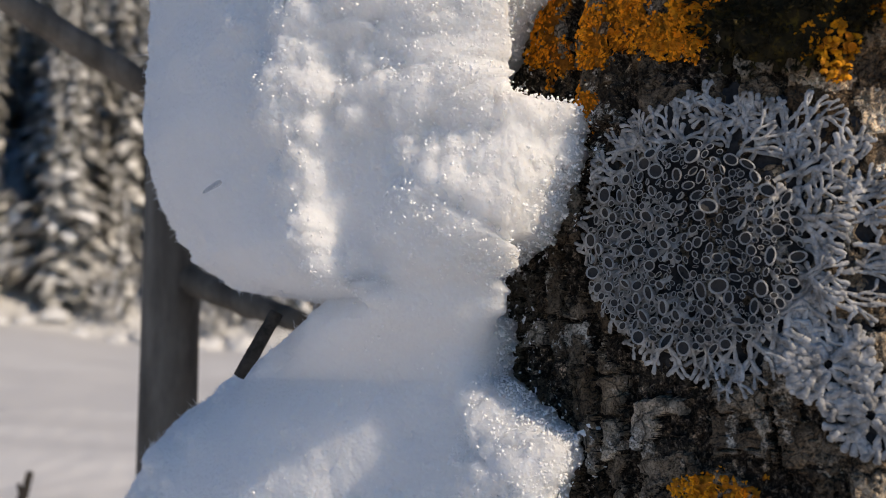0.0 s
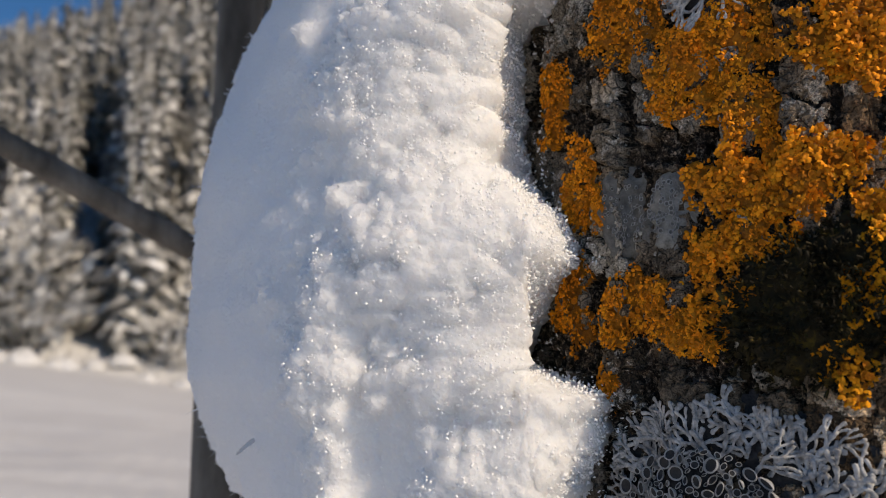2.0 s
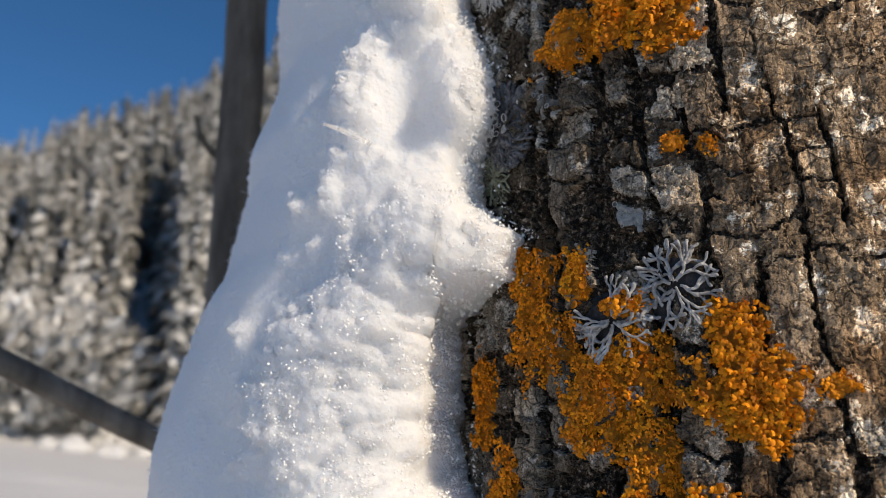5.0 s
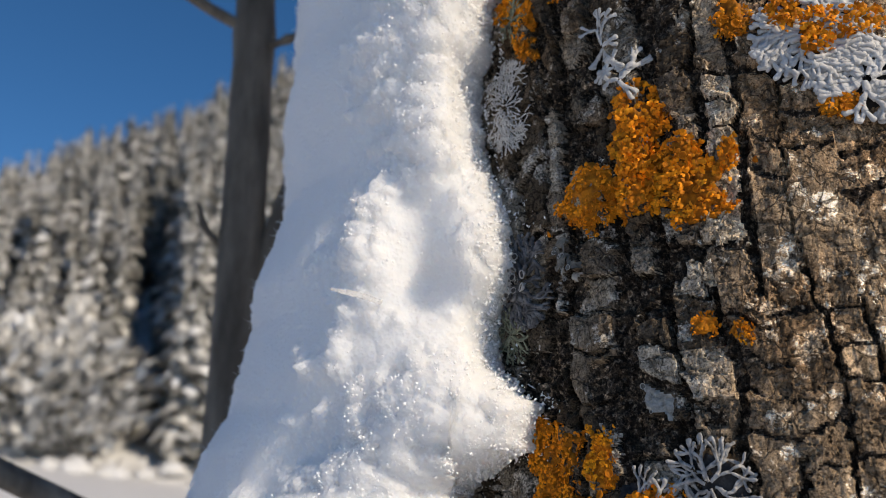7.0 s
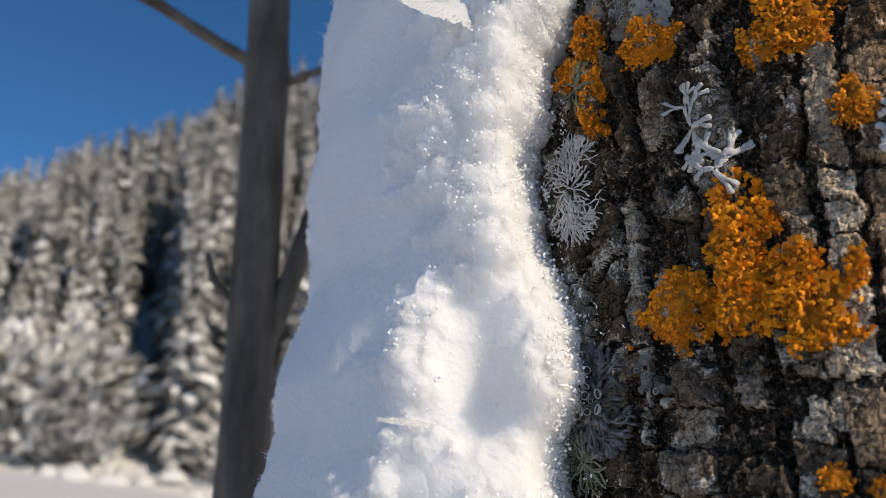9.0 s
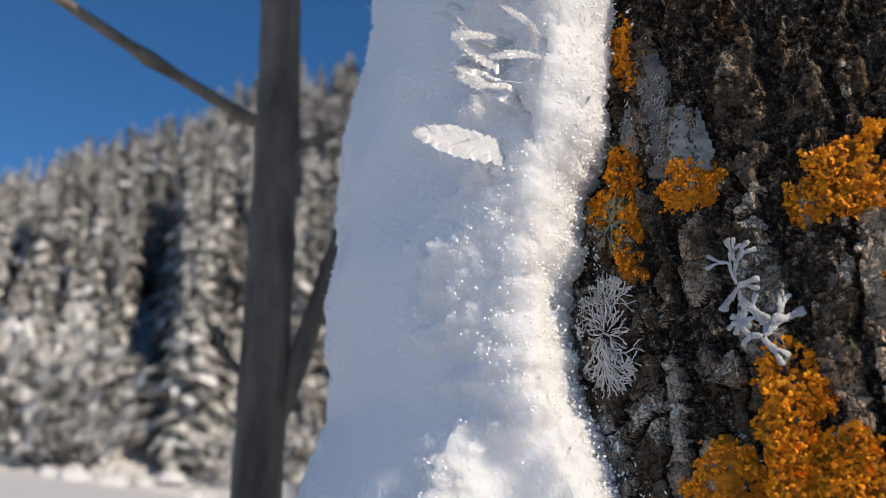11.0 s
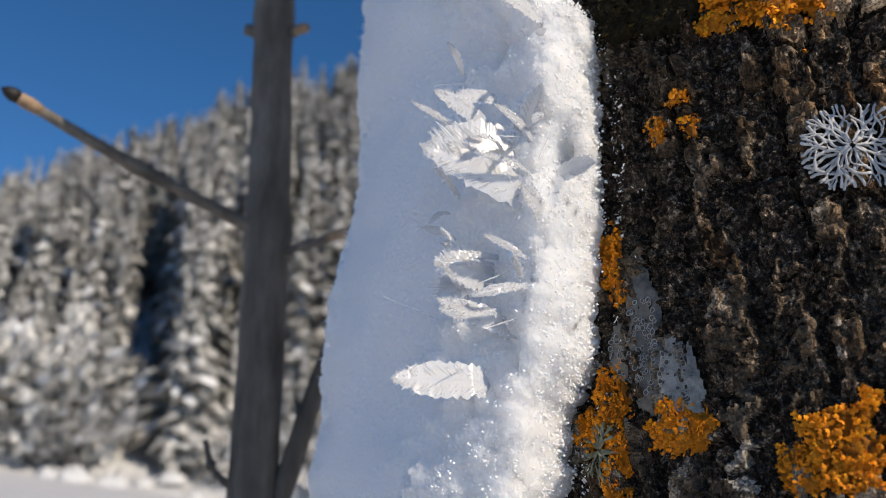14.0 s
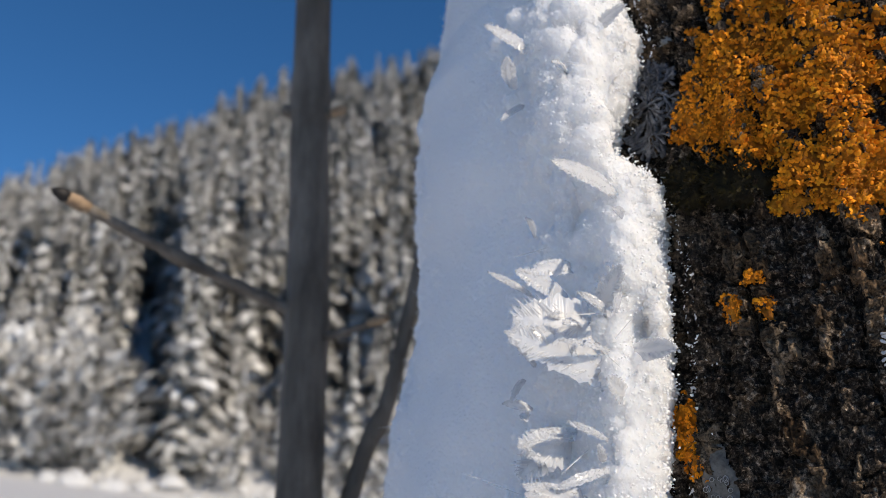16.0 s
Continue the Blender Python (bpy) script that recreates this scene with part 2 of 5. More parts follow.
def plate_material(name, objects):
    m, nt, b = material(name, 0.9, 0.2)
    co = nt.nodes.new("ShaderNodeTexCoord").outputs["Object"]
    big = noise_at(nt, 300, 5, 0.65)
    fine = noise_at(nt, 1700, 5, 0.72)
    base = ramp(nt, big, (0.32, (0.20, 0.172, 0.142)), (0.45, (0.34, 0.305, 0.262)), (0.56, (0.46, 0.425, 0.375)), (0.70, (0.60, 0.57, 0.52)))
    tone = ramp(nt, island(nt, objects), (0.0, (0.26, 0.22, 0.18)), (0.4, (0.50, 0.45, 0.40)), (0.75, (0.78, 0.75, 0.71)), (1.0, (1.4, 1.39, 1.36)))
    col = mix(nt, 1.0, base, tone, "MULTIPLY")
    # bleached crust that spreads over single plates, with a crisp edge
    crustose = ramp(nt, noise_at(nt, 170, 6, 0.72), (0.555, grey(0.0)), (0.575, grey(1.0)))
    col = mix(nt, crustose, col, mix(nt, 1.0, ramp(nt, fine, (0.35, grey(0.62)), (0.6, grey(1.05))), (0.62, 0.605, 0.57), "MULTIPLY"))
    # flakes of bark lost in small scales, and the dark pits they leave
    warp = node(nt, "ShaderNodeTexNoise", Vector=co, Scale=600.0, Detail=4.0)
    bent = node(nt, "ShaderNodeVectorMath", Vector=warp.outputs["Color"])
    bent.operation = "MULTIPLY_ADD"
    bent.inputs[1].default_value = (0.0020, 0.0020, 0.0020)
    nt.links.new(co, bent.inputs[2])
    scales = node(nt, "ShaderNodeTexVoronoi", Vector=bent.outputs[0], Scale=760.0)
    scale_tone = ramp(nt, node(nt, "ShaderNodeSeparateColor", Color=scales.outputs["Color"]).outputs[0], (0.0, grey(0.50)), (0.35, grey(0.88)), (0.8, grey(1.05)), (1.0, grey(1.30)))
    col = mix(nt, 0.8, col, scale_tone, "MULTIPLY")
    net = node(nt, "ShaderNodeTexVoronoi", Vector=bent.outputs[0], Scale=420.0)
    net.feature = "DISTANCE_TO_EDGE"
    hair = ramp(nt, net.outputs["Distance"], (0.0, grey(0.18)), (0.035, grey(0.55)), (0.07, grey(1.0)))
    some = ramp(nt, noise_at(nt, 210, 3), (0.46, grey(0.0)), (0.56, grey(1.0)))
    col = mix(nt, some, col, mix(nt, 0.9, col, hair, "MULTIPLY"))
    speck = ramp(nt, fine, (0.34, (0.16, 0.135, 0.11)), (0.43, (0.72, 0.69, 0.65)), (0.53, (1.0, 0.99, 0.97)), (0.66, (1.22, 1.21, 1.18)))
    col = mix(nt, 0.85, col, speck, "MULTIPLY")
    stain = ramp(nt, noise_at(nt, 75, 4, 0.6), (0.45, (1.0, 1.0, 1.0)), (0.64, (0.80, 0.66, 0.53)))
    col = mix(nt, 1.0, col, stain, "MULTIPLY")
    # bare weathered wood, upright fibres; the sunny side's light is put into its colour
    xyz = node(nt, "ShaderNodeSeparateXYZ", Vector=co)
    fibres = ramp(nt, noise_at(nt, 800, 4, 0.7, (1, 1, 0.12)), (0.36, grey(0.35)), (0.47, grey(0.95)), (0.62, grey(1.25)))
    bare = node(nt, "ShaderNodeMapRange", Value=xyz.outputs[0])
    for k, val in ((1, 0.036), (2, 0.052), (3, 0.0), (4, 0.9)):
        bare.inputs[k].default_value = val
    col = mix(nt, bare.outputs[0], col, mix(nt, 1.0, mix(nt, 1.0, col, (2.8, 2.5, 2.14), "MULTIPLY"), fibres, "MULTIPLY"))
    # the rough upper bark is browner
    aged = node(nt, "ShaderNodeMapRange", Value=xyz.outputs[2])
    for k, val in ((1, 1.440), (2, 1.475), (3, 0.0), (4, 0.9)):
        aged.inputs[k].default_value = val
    col = mix(nt, aged.outputs[0], col, mix(nt, 1.0, col, (0.58, 0.50, 0.42), "MULTIPLY"))
    grit = ramp(nt, noise_at(nt, 3400, 4, 0.75), (0.38, grey(0.30)), (0.46, grey(0.90)), (0.58, grey(1.08)), (0.68, grey(1.30)))
    nt.links.new(mix(nt, 0.8, col, grit, "MULTIPLY"), b.inputs["Base Color"])
    bumped(nt, b, mix(nt, 1.0, mix(nt, 0.35, fine, noise_at(nt, 5200, 3, 0.6)), hair, "MULTIPLY"), 0.0008)
    return m


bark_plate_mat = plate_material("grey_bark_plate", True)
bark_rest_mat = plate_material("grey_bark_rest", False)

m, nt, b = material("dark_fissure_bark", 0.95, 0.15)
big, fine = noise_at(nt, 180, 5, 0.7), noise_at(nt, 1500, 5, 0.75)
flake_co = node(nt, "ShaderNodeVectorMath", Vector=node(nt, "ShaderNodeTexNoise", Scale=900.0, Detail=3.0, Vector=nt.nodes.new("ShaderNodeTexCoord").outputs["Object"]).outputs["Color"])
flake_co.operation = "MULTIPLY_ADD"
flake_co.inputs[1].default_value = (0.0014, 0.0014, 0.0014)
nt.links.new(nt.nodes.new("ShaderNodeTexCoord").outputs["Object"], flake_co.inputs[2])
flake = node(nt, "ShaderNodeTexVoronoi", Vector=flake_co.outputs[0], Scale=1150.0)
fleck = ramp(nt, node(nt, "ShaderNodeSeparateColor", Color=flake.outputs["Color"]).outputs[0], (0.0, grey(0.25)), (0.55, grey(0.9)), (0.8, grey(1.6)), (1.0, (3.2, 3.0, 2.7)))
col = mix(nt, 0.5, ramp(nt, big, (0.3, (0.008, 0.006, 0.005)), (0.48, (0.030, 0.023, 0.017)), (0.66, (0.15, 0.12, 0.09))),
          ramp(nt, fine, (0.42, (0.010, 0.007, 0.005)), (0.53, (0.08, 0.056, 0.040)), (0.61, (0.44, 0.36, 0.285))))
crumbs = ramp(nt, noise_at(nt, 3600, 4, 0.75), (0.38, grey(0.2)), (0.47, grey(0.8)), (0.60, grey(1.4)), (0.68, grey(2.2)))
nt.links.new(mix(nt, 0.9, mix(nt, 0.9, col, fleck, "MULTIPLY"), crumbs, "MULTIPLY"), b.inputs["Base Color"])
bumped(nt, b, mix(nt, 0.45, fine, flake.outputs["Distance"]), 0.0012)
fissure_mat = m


def snow_material(name, grain_scale, grain, weight=1.0, rough=0.55, tone=1.0):
    m, nt, b = material(name, rough, 0.4)
    n1 = noise_at(nt, 40, 3)
    nt.links.new(ramp(nt, n1, (0.2, (0.86 * tone, 0.88 * tone, 0.91 * tone)), (0.8, (0.93 * tone, 0.94 * tone, 0.95 * tone))), b.inputs["Base Color"])
    b.inputs["Subsurface Weight"].default_value = weight
    b.inputs["Subsurface Radius"].default_value = (1.0, 0.95, 0.9)
    b.inputs["Subsurface Scale"].default_value = 0.0085
    crystals = node(nt, "ShaderNodeTexVoronoi", Vector=nt.nodes.new("ShaderNodeTexCoord").outputs["Object"], Scale=grain_scale)
    bumped(nt, b, mix(nt, 0.5, noise_at(nt, grain_scale, 5, 0.7), crystals.outputs["Distance"]), grain)
    return m


snow_mat = snow_material("packed_snow", 1500, 0.00060, tone=0.97)
field_mat = snow_material("field_snow", 3, 0.05, 0.0, 0.7, 0.68)
def ice_material(name, clear, gloss, rough, through_=0.5, white=(0.86, 0.95)):
    """Small ice that passes light on: part diffuse, part translucent, with a little gloss and clear gaps."""
    m, nt, b = material(name, rough, 0.5)
    out = next(n for n in nt.nodes if n.type == "OUTPUT_MATERIAL")
    pale = ramp(nt, island(nt), (0.0, (white[0], white[0] * 1.01, white[0] * 1.03)), (1.0, (white[1], white[1] * 1.005, white[1] * 1.01)))
    d, t, g, c = (nt.nodes.new("ShaderNode" + k) for k in ("BsdfDiffuse", "BsdfTranslucent", "BsdfGlossy", "BsdfTransparent"))
    nt.links.new(pale, d.inputs[0])
    nt.links.new(pale, t.inputs[0])
    g.inputs["Roughness"].default_value = rough

    def blend(f, p, q):
        k = nt.nodes.new("ShaderNodeMixShader")
        k.inputs[0].default_value = f
        nt.links.new(p, k.inputs[1])
        nt.links.new(q, k.inputs[2])
        return k.outputs[0]

    body = blend(gloss, blend(through_, d.outputs[0], t.outputs[0]), g.outputs[0])
    nt.links.new(blend(clear, body, c.outputs[0]), out.inputs[0])
    return m


grain_mat = ice_material("ice_grain", 0.0, 0.015, 0.35, 0.0, (0.95, 0.98))
ice_mat = ice_material("feathered_ice", 0.5, 0.08, 0.25, 0.4)


def lichen_material(name, stops, scale=700, rough=0.75):
    m, nt, b = material(name, rough, 0.25)
    fine = noise_at(nt, scale, 4, 0.65)
    col = ramp(nt, fine, *stops)
    tone = ramp(nt, island(nt), (0.0, grey(0.5)), (0.55, grey(0.95)), (1.0, grey(1.25)))
    nt.links.new(mix(nt, 1.0, col, tone, "MULTIPLY"), b.inputs["Base Color"])
    bumped(nt, b, noise_at(nt, scale * 4, 3, 0.6), 0.00015)
    return m


orange_mat = lichen_material("orange_lichen", [(0.3, (0.52, 0.145, 0.006)), (0.5, (0.84, 0.275, 0.010)), (0.72, (0.95, 0.38, 0.016))], 420)
yellow_mat = lichen_material("yellow_lichen", [(0.3, (0.50, 0.17, 0.006)), (0.55, (0.86, 0.33, 0.01)), (0.75, (0.95, 0.45, 0.02))], 420)
# browner than the lobes: shade in the gaps between them, put into the colour
gap_shade_mat = lichen_material("brown_orange_gap_shade", [(0.3, (0.20, 0.066, 0.005)), (0.7, (0.60, 0.21, 0.009))], 900)
orange_disc_mat = lichen_material("orange_disc", [(0.3, (0.6, 0.17, 0.01)), (0.7, (0.85, 0.28, 0.012))], 900)
lobe_mat = lichen_material("blue_grey_lobe", [(0.3, (0.14, 0.138, 0.136)), (0.5, (0.36, 0.355, 0.35)), (0.72, (0.66, 0.65, 0.64))], 600)
white_lobe_mat = lichen_material("white_grey_lobe", [(0.3, (0.38, 0.38, 0.38)), (0.7, (0.64, 0.64, 0.64))], 600)
# darker, bluer copy of the lobe grey: shade beside the snow in the colour
shaded_lobe_mat = lichen_material("shaded_blue_grey_lobe", [(0.3, (0.035, 0.037, 0.042)), (0.5, (0.09, 0.094, 0.105)), (0.72, (0.24, 0.245, 0.26))], 600)
strap_mat = lichen_material("pale_green_strap", [(0.3, (0.12, 0.13, 0.09)), (0.7, (0.30, 0.32, 0.23))], 600)
rim_mat = lichen_material("pale_rim", [(0.3, (0.50, 0.505, 0.51)), (0.7, (0.74, 0.74, 0.74))], 900)
disc_mat = lichen_material("dark_disc", [(0.3, (0.035, 0.034, 0.036)), (0.7, (0.10, 0.098, 0.10))], 900)
crust_mat = lichen_material("pale_crust", [(0.28, (0.12, 0.117, 0.108)), (0.5, (0.25, 0.247, 0.232)), (0.75, (0.38, 0.375, 0.355))], 900, 0.95)
pale_disc_mat = lichen_material("pale_disc", [(0.3, (0.10, 0.10, 0.10)), (0.7, (0.21, 0.21, 0.20))], 900)
# near-black layer under the lobes, which puts the dark of their gaps into colour
thallus_mat = lichen_material("dark_thallus", [(0.3, (0.01, 0.01, 0.011)), (0.7, (0.05, 0.05, 0.055))], 900)
moss_mat = lichen_material("dark_moss", [(0.3, (0.006, 0.005, 0.002)), (0.55, (0.022, 0.016, 0.004)), (0.75, (0.11, 0.075, 0.008))], 500)

m, nt, b = material("grey_sapling_bark", 0.75, 0.3)
long = noise_at(nt, 120, 5, 0.65, (1, 1, 0.25))
nt.links.new(ramp(nt, long, (0.3, (0.065, 0.055, 0.044)), (0.5, (0.135, 0.117, 0.096)), (0.75, (0.25, 0.22, 0.185))), b.inputs["Base Color"])
bumped(nt, b, noise_at(nt, 500, 4, 0.6, (1, 1, 0.4)), 0.0006)
sapling_mat = m
m, nt, b = material("black_bud", 0.6, 0.4)
b.inputs["Base Color"].default_value = (0.012, 0.01, 0.009, 1)
bud_mat = m
m, nt, b = material("tan_shoot", 0.6, 0.3)
nt.links.new(ramp(nt, noise_at(nt, 400), (0.3, (0.22, 0.145, 0.09)), (0.7, (0.42, 0.30, 0.19))), b.inputs["Base Color"])
tan_mat = m
m, nt, b = material("dead_stick", 0.85, 0.2)
nt.links.new(ramp(nt, noise_at(nt, 600, 4, 0.7), (0.3, (0.015, 0.014, 0.013)), (0.7, (0.06, 0.055, 0.05))), b.inputs["Base Color"])
stick_mat = m

m, nt, b = material("spruce_needles", 0.8, 0.2)
rime = ramp(nt, noise_at(nt, 1.1, 4, 0.7), (0.35, (0.055, 0.057, 0.05)), (0.5, (0.19, 0.19, 0.18)), (0.65, (0.50, 0.50, 0.49)))
nt.links.new(mix(nt, 1.0, rime, ramp(nt, island(nt), (0.0, grey(0.55)), (1.0, grey(1.3))), "MULTIPLY"), b.inputs["Base Color"])
needle_mat = m
m, nt, b = material("hoar_frost", 0.8, 0.2)
tone = ramp(nt, island(nt), (0.0, (0.32, 0.318, 0.31)), (0.45, (0.56, 0.557, 0.545)), (0.75, (0.80, 0.80, 0.79)), (1.0, (0.92, 0.92, 0.92)))
nt.links.new(tone, b.inputs["Base Color"])
frost_mat = m
m, nt, b = material("spruce_stem", 0.9, 0.2)
nt.links.new(ramp(nt, noise_at(nt, 4), (0.3, (0.05, 0.04, 0.03)), (0.7, (0.12, 0.1, 0.08))), b.inputs["Base Color"])
stem_mat = m


# ---- ground: a flat snowy field that climbs into a wooded hillside ----
def ground_height(x, y):
    d = np.hypot(x, y)
    az = np.degrees(np.arctan2(-x, y))
    top = np.tan(np.radians(np.interp(az, (-40, -5, 8, 14, 19.5, 24.3, 27, 30, 34, 38, 60), (19, 24.5, 24.0, 23.0, 21.7, 20.1, 18.8, 17.4, 15.3, 13.1, 5))))
    rim = 1.3 + 96 * np.tan(np.radians(np.interp(az, (-60, 0, 17.7, 22.5, 27, 32, 36, 60, 100), (-1.2, -1.2, -0.5, -0.1, 0.75, 1.5, 2.0, 2.6, -1.2))))
    meadow = rim * (np.clip(d, 0, 96) / 96) ** 1.6
    side = 1 - smooth(75, 115, np.abs(az - 5))
    far = np.clip(d - 96, 0, 165)
    hill = far / 165 * np.maximum(top * 262 - rim, 0) * side * (0.9 + 0.2 * smooth(0, 40, far))
    swell = 0.35 * (fbm(x / 40, y / 25, 3, 81) - 0.5) * smooth(4, 30, d)
    drift = (0.75 * (fbm(x / 9, y / 2.6, 3, 82) - 0.5) + 0.10 * (fbm(x / 1.2, y / 0.9, 3, 83) - 0.5)) * smooth(0.6, 5, d)
    rugged = 5.0 * (fbm(x / 30, y / 30, 3, 84) - 0.5) * smooth(110, 170, d) * side
    return meadow + hill + swell * (1 - smooth(80, 110, d)) + drift * (1 - smooth(60, 90, d)) + rugged


rings = np.concatenate([np.linspace(0, 3, 20)[:-1], np.geomspace(3, 60, 200)[:-1], np.linspace(60, 300, 60)[:-1], np.geomspace(300, 4000, 14)])
gaz, gd = np.meshgrid(np.radians(np.arange(0, 360, 1.25)), rings)
gx, gy = -gd * np.sin(gaz), gd * np.cos(gaz)
ground = new("ground", mesh("ground", np.stack([gx, gy, ground_height(gx, gy)], -1).reshape(-1, 3), grid_faces(gaz.shape[1], len(rings), True), field_mat))
tagged(ground, "snow-covered valley floor rising into a hillside", "snow field", kind="structure")


# ---- spruces ----
def spruce_template(seed, tiers=17, spread=1.0, boughs=5):
    """Boughs, and the frost that lies on them, of a slim spruce one metre high."""
    rng = random.Random(seed)
    bv, bf, fv, ff = [], [], [], []
    for t in range(tiers):
        s = t / (tiers - 1)
        z = 0.12 + 0.85 * s
        reach = spread * (0.088 * (1 - s) ** 0.65 + 0.014) * rng.uniform(0.85, 1.2)
        for k in range(boughs if s < 0.75 else 4):
            a = rng.uniform(0, 2 * math.pi)
            r = reach * rng.uniform(0.6, 1.25)
            zz = z + rng.uniform(-0.04, 0.04)
            droop = r * rng.uniform(0.5, 1.2)
            w = r * rng.uniform(0.32, 0.58)
            d, n = Vector((math.cos(a), math.sin(a), 0)), Vector((-math.sin(a), math.cos(a), 0))
            up = Vector((0, 0, 1))
            pts = [up * (zz + 0.02), d * r * 0.55 + n * w + up * (zz - droop * 0.45), d * r - up * droop + up * zz,
                   d * r * 0.55 - n * w + up * (zz - droop * 0.45), d * r * 0.5 + up * (zz - droop * 0.15)]
            i = len(bv)
            bv += pts
            bf += [(i, i + 1, i + 4), (i + 1, i + 2, i + 4), (i + 2, i + 3, i + 4), (i + 3, i, i + 4)]
            j = len(fv)
            k2 = rng.uniform(0.55, 0.95)
            c = d * r * 0.6 + up * (zz - droop * 0.3)
            fv += [c + (p - c) * k2 + up * 0.006 * (2.0 if q == 4 else 1) + d * 0.004 for q, p in enumerate(pts)]
            ff += [(j, j + 1, j + 4), (j + 1, j + 2, j + 4), (j + 2, j + 3, j + 4), (j + 3, j, j + 4)]
    for k in range(11):
        for q in range(9):
            h, a = 0.06 + 0.092 * k, 2 * math.pi * (q + 0.5 * (k % 2)) / 9
            r = spread * (0.046 * (1 - k / 10) ** 0.75 + 0.003) * rng.uniform(0.75, 1.25)
            bv.append(Vector((r * math.cos(a), r * math.sin(a), h + rng.uniform(-0.02, 0.02))))
    first = len(bv) - 99
    for k in range(10):
        for q in range(9):
            i, j = first + k * 9 + q, first + k * 9 + (q + 1) % 9
            bf += [(i, j, i + 9), (j, j + 9, i + 9)]
    ff = [f for quad in sorted((ff[i:i + 4] for i in range(0, len(ff), 4)), key=lambda q: rng.random()) for f in quad]
    return (np.array([tuple(p) for p in bv]), np.array(bf)), (np.array([tuple(p) for p in fv]), np.array(ff))


def scrub_template(seed):
    """A bare frosted broadleaf one metre high: a fan of upright sprays, most of them white."""
    rng = random.Random(seed)
    sets = ([], []), ([], [])
    for k in range(150):
        vs, fs = sets[rng.random() < 0.75]
        a, h = rng.uniform(0, 2 * math.pi), rng.uniform(0.1, 0.95)
        q = 0.36 * math.sin(math.pi * min(1.0, h + 0.12)) * math.sqrt(rng.random())
        c = Vector((q * math.cos(a), q * math.sin(a), h))
        d = (Vector((c.x, c.y, 0.25)) + Vector((rng.gauss(0, 0.1), rng.gauss(0, 0.1), rng.gauss(0, 0.1)))).normalized()
        n = d.cross(Vector((rng.gauss(0, 1), rng.gauss(0, 1), rng.gauss(0, 1)))).normalized()
        m = d.cross(n)
        u, i = rng.uniform(0.05, 0.09), len(vs)
        vs += [c - d * u, c + n * u * 0.5, c + d * u * 1.3, c - n * u * 0.5, c + m * u * 0.3]
        fs += [(i, i + 1, i + 4), (i + 1, i + 2, i + 4), (i + 2, i + 3, i + 4), (i + 3, i, i + 4)]
    return tuple((np.array([tuple(p) for p in vs]), np.array(fs)) for vs, fs in sets)


def gap_at(d):
    return 28.7 + (d - 100) * 0.010


templates = [spruce_template(s) for s in (1, 2, 3, 4)] + [scrub_template(s) for s in (5, 6)]
tree_rng = random.Random(5)
edge_trees, wood_trees = [], []
for d in np.arange(101, 275, 5.2):
    for az in np.arange(-50, 64, math.degrees(4.2 / d)):
        step = math.degrees(4.2 / d)
        a = az + tree_rng.uniform(-0.5, 0.5) * step
        dd = d + tree_rng.uniform(-2.6, 2.6)
        off = a - gap_at(dd)
        chance = tree_rng.random()
        if (abs(off) < 1.6 - 0.016 * max(0, dd - 110) and dd < 143) or chance < 0.1 or (not -4 < a < 41 and chance < 0.75):
            continue
        x, y = -dd * math.sin(radians(a)), dd * math.cos(radians(a))
        # the gap's shade is put into these trees: nearly all frost is left off
        green = abs(off + 0.4) < 1.6 and 105 < dd < 185
        tree = (x, y, tree_rng.uniform(13, 27) * (0.7 if dd < 110 else 1.0), tree_rng.uniform(0, 6.28), tree_rng.randrange(4), green)
        # taller trees on the sun's side, added to cast shade over the gap
        if -4.5 < off < -1.6 and dd < 150:
            tree = tree[:2] + (tree_rng.uniform(23, 29),) + tree[3:]
        (edge_trees if dd < 105 and -2 < a < 40 else wood_trees).append(tree)

# two further rows of tall trees, added to keep the gap in shade
for dd in np.arange(100, 152, 2.0):
    for side in (1.9, 2.7):
        a = gap_at(dd) - side + tree_rng.uniform(-0.2, 0.2)
        wood_trees.append((-dd * math.sin(radians(a)), dd * math.cos(radians(a)), tree_rng.uniform(22, 28), tree_rng.uniform(0, 6.28), tree_rng.randrange(4), False))
for k in range(280):
    a, dd = tree_rng.uniform(-4, 46), 98 + 22 * tree_rng.random() ** 1.5
    if k < 140:
        a, dd = tree_rng.uniform(29.0, 41), tree_rng.uniform(98, 114)
    if abs(a - gap_at(dd)) > 3.0:
        wood_trees.append((-dd * math.sin(radians(a)), dd * math.cos(radians(a)), tree_rng.uniform(4, 8) + (6 if k < 140 else 0), tree_rng.uniform(0, 6.28), tree_rng.randrange(4, 6), False))

tree_meshes = []
for (bv, bf), (fv, ff) in templates:
    sv, sf = tube([(0, 0, -0.03), (0, 0, 0.5), (0, 0, 0.97)], [0.016, 0.01, 0.002], 6)
    tree_meshes.append((mesh("trunk", sv, sf, stem_mat), mesh("crown", bv, bf, needle_mat, True), mesh("frost", fv, ff, frost_mat, True)))
for x, y, s, r, k, green in edge_trees:
    root = new("spruce_tree")
    root.matrix_world = Matrix.LocRotScale((x, y, float(ground_height(np.array(x), np.array(y)))), Euler((0, 0, r)), (s, s, s))
    tagged(root, "tall spruce whitened by hoar frost at the field's edge", "tree", "spruces along the field")
    for nm, me in zip(("trunk", "crown", "frost"), tree_meshes[k]):
        part(nm, me, root, "white hoar frost on the boughs" if nm == "frost" else "", "" if nm == "trunk" else "stuff")

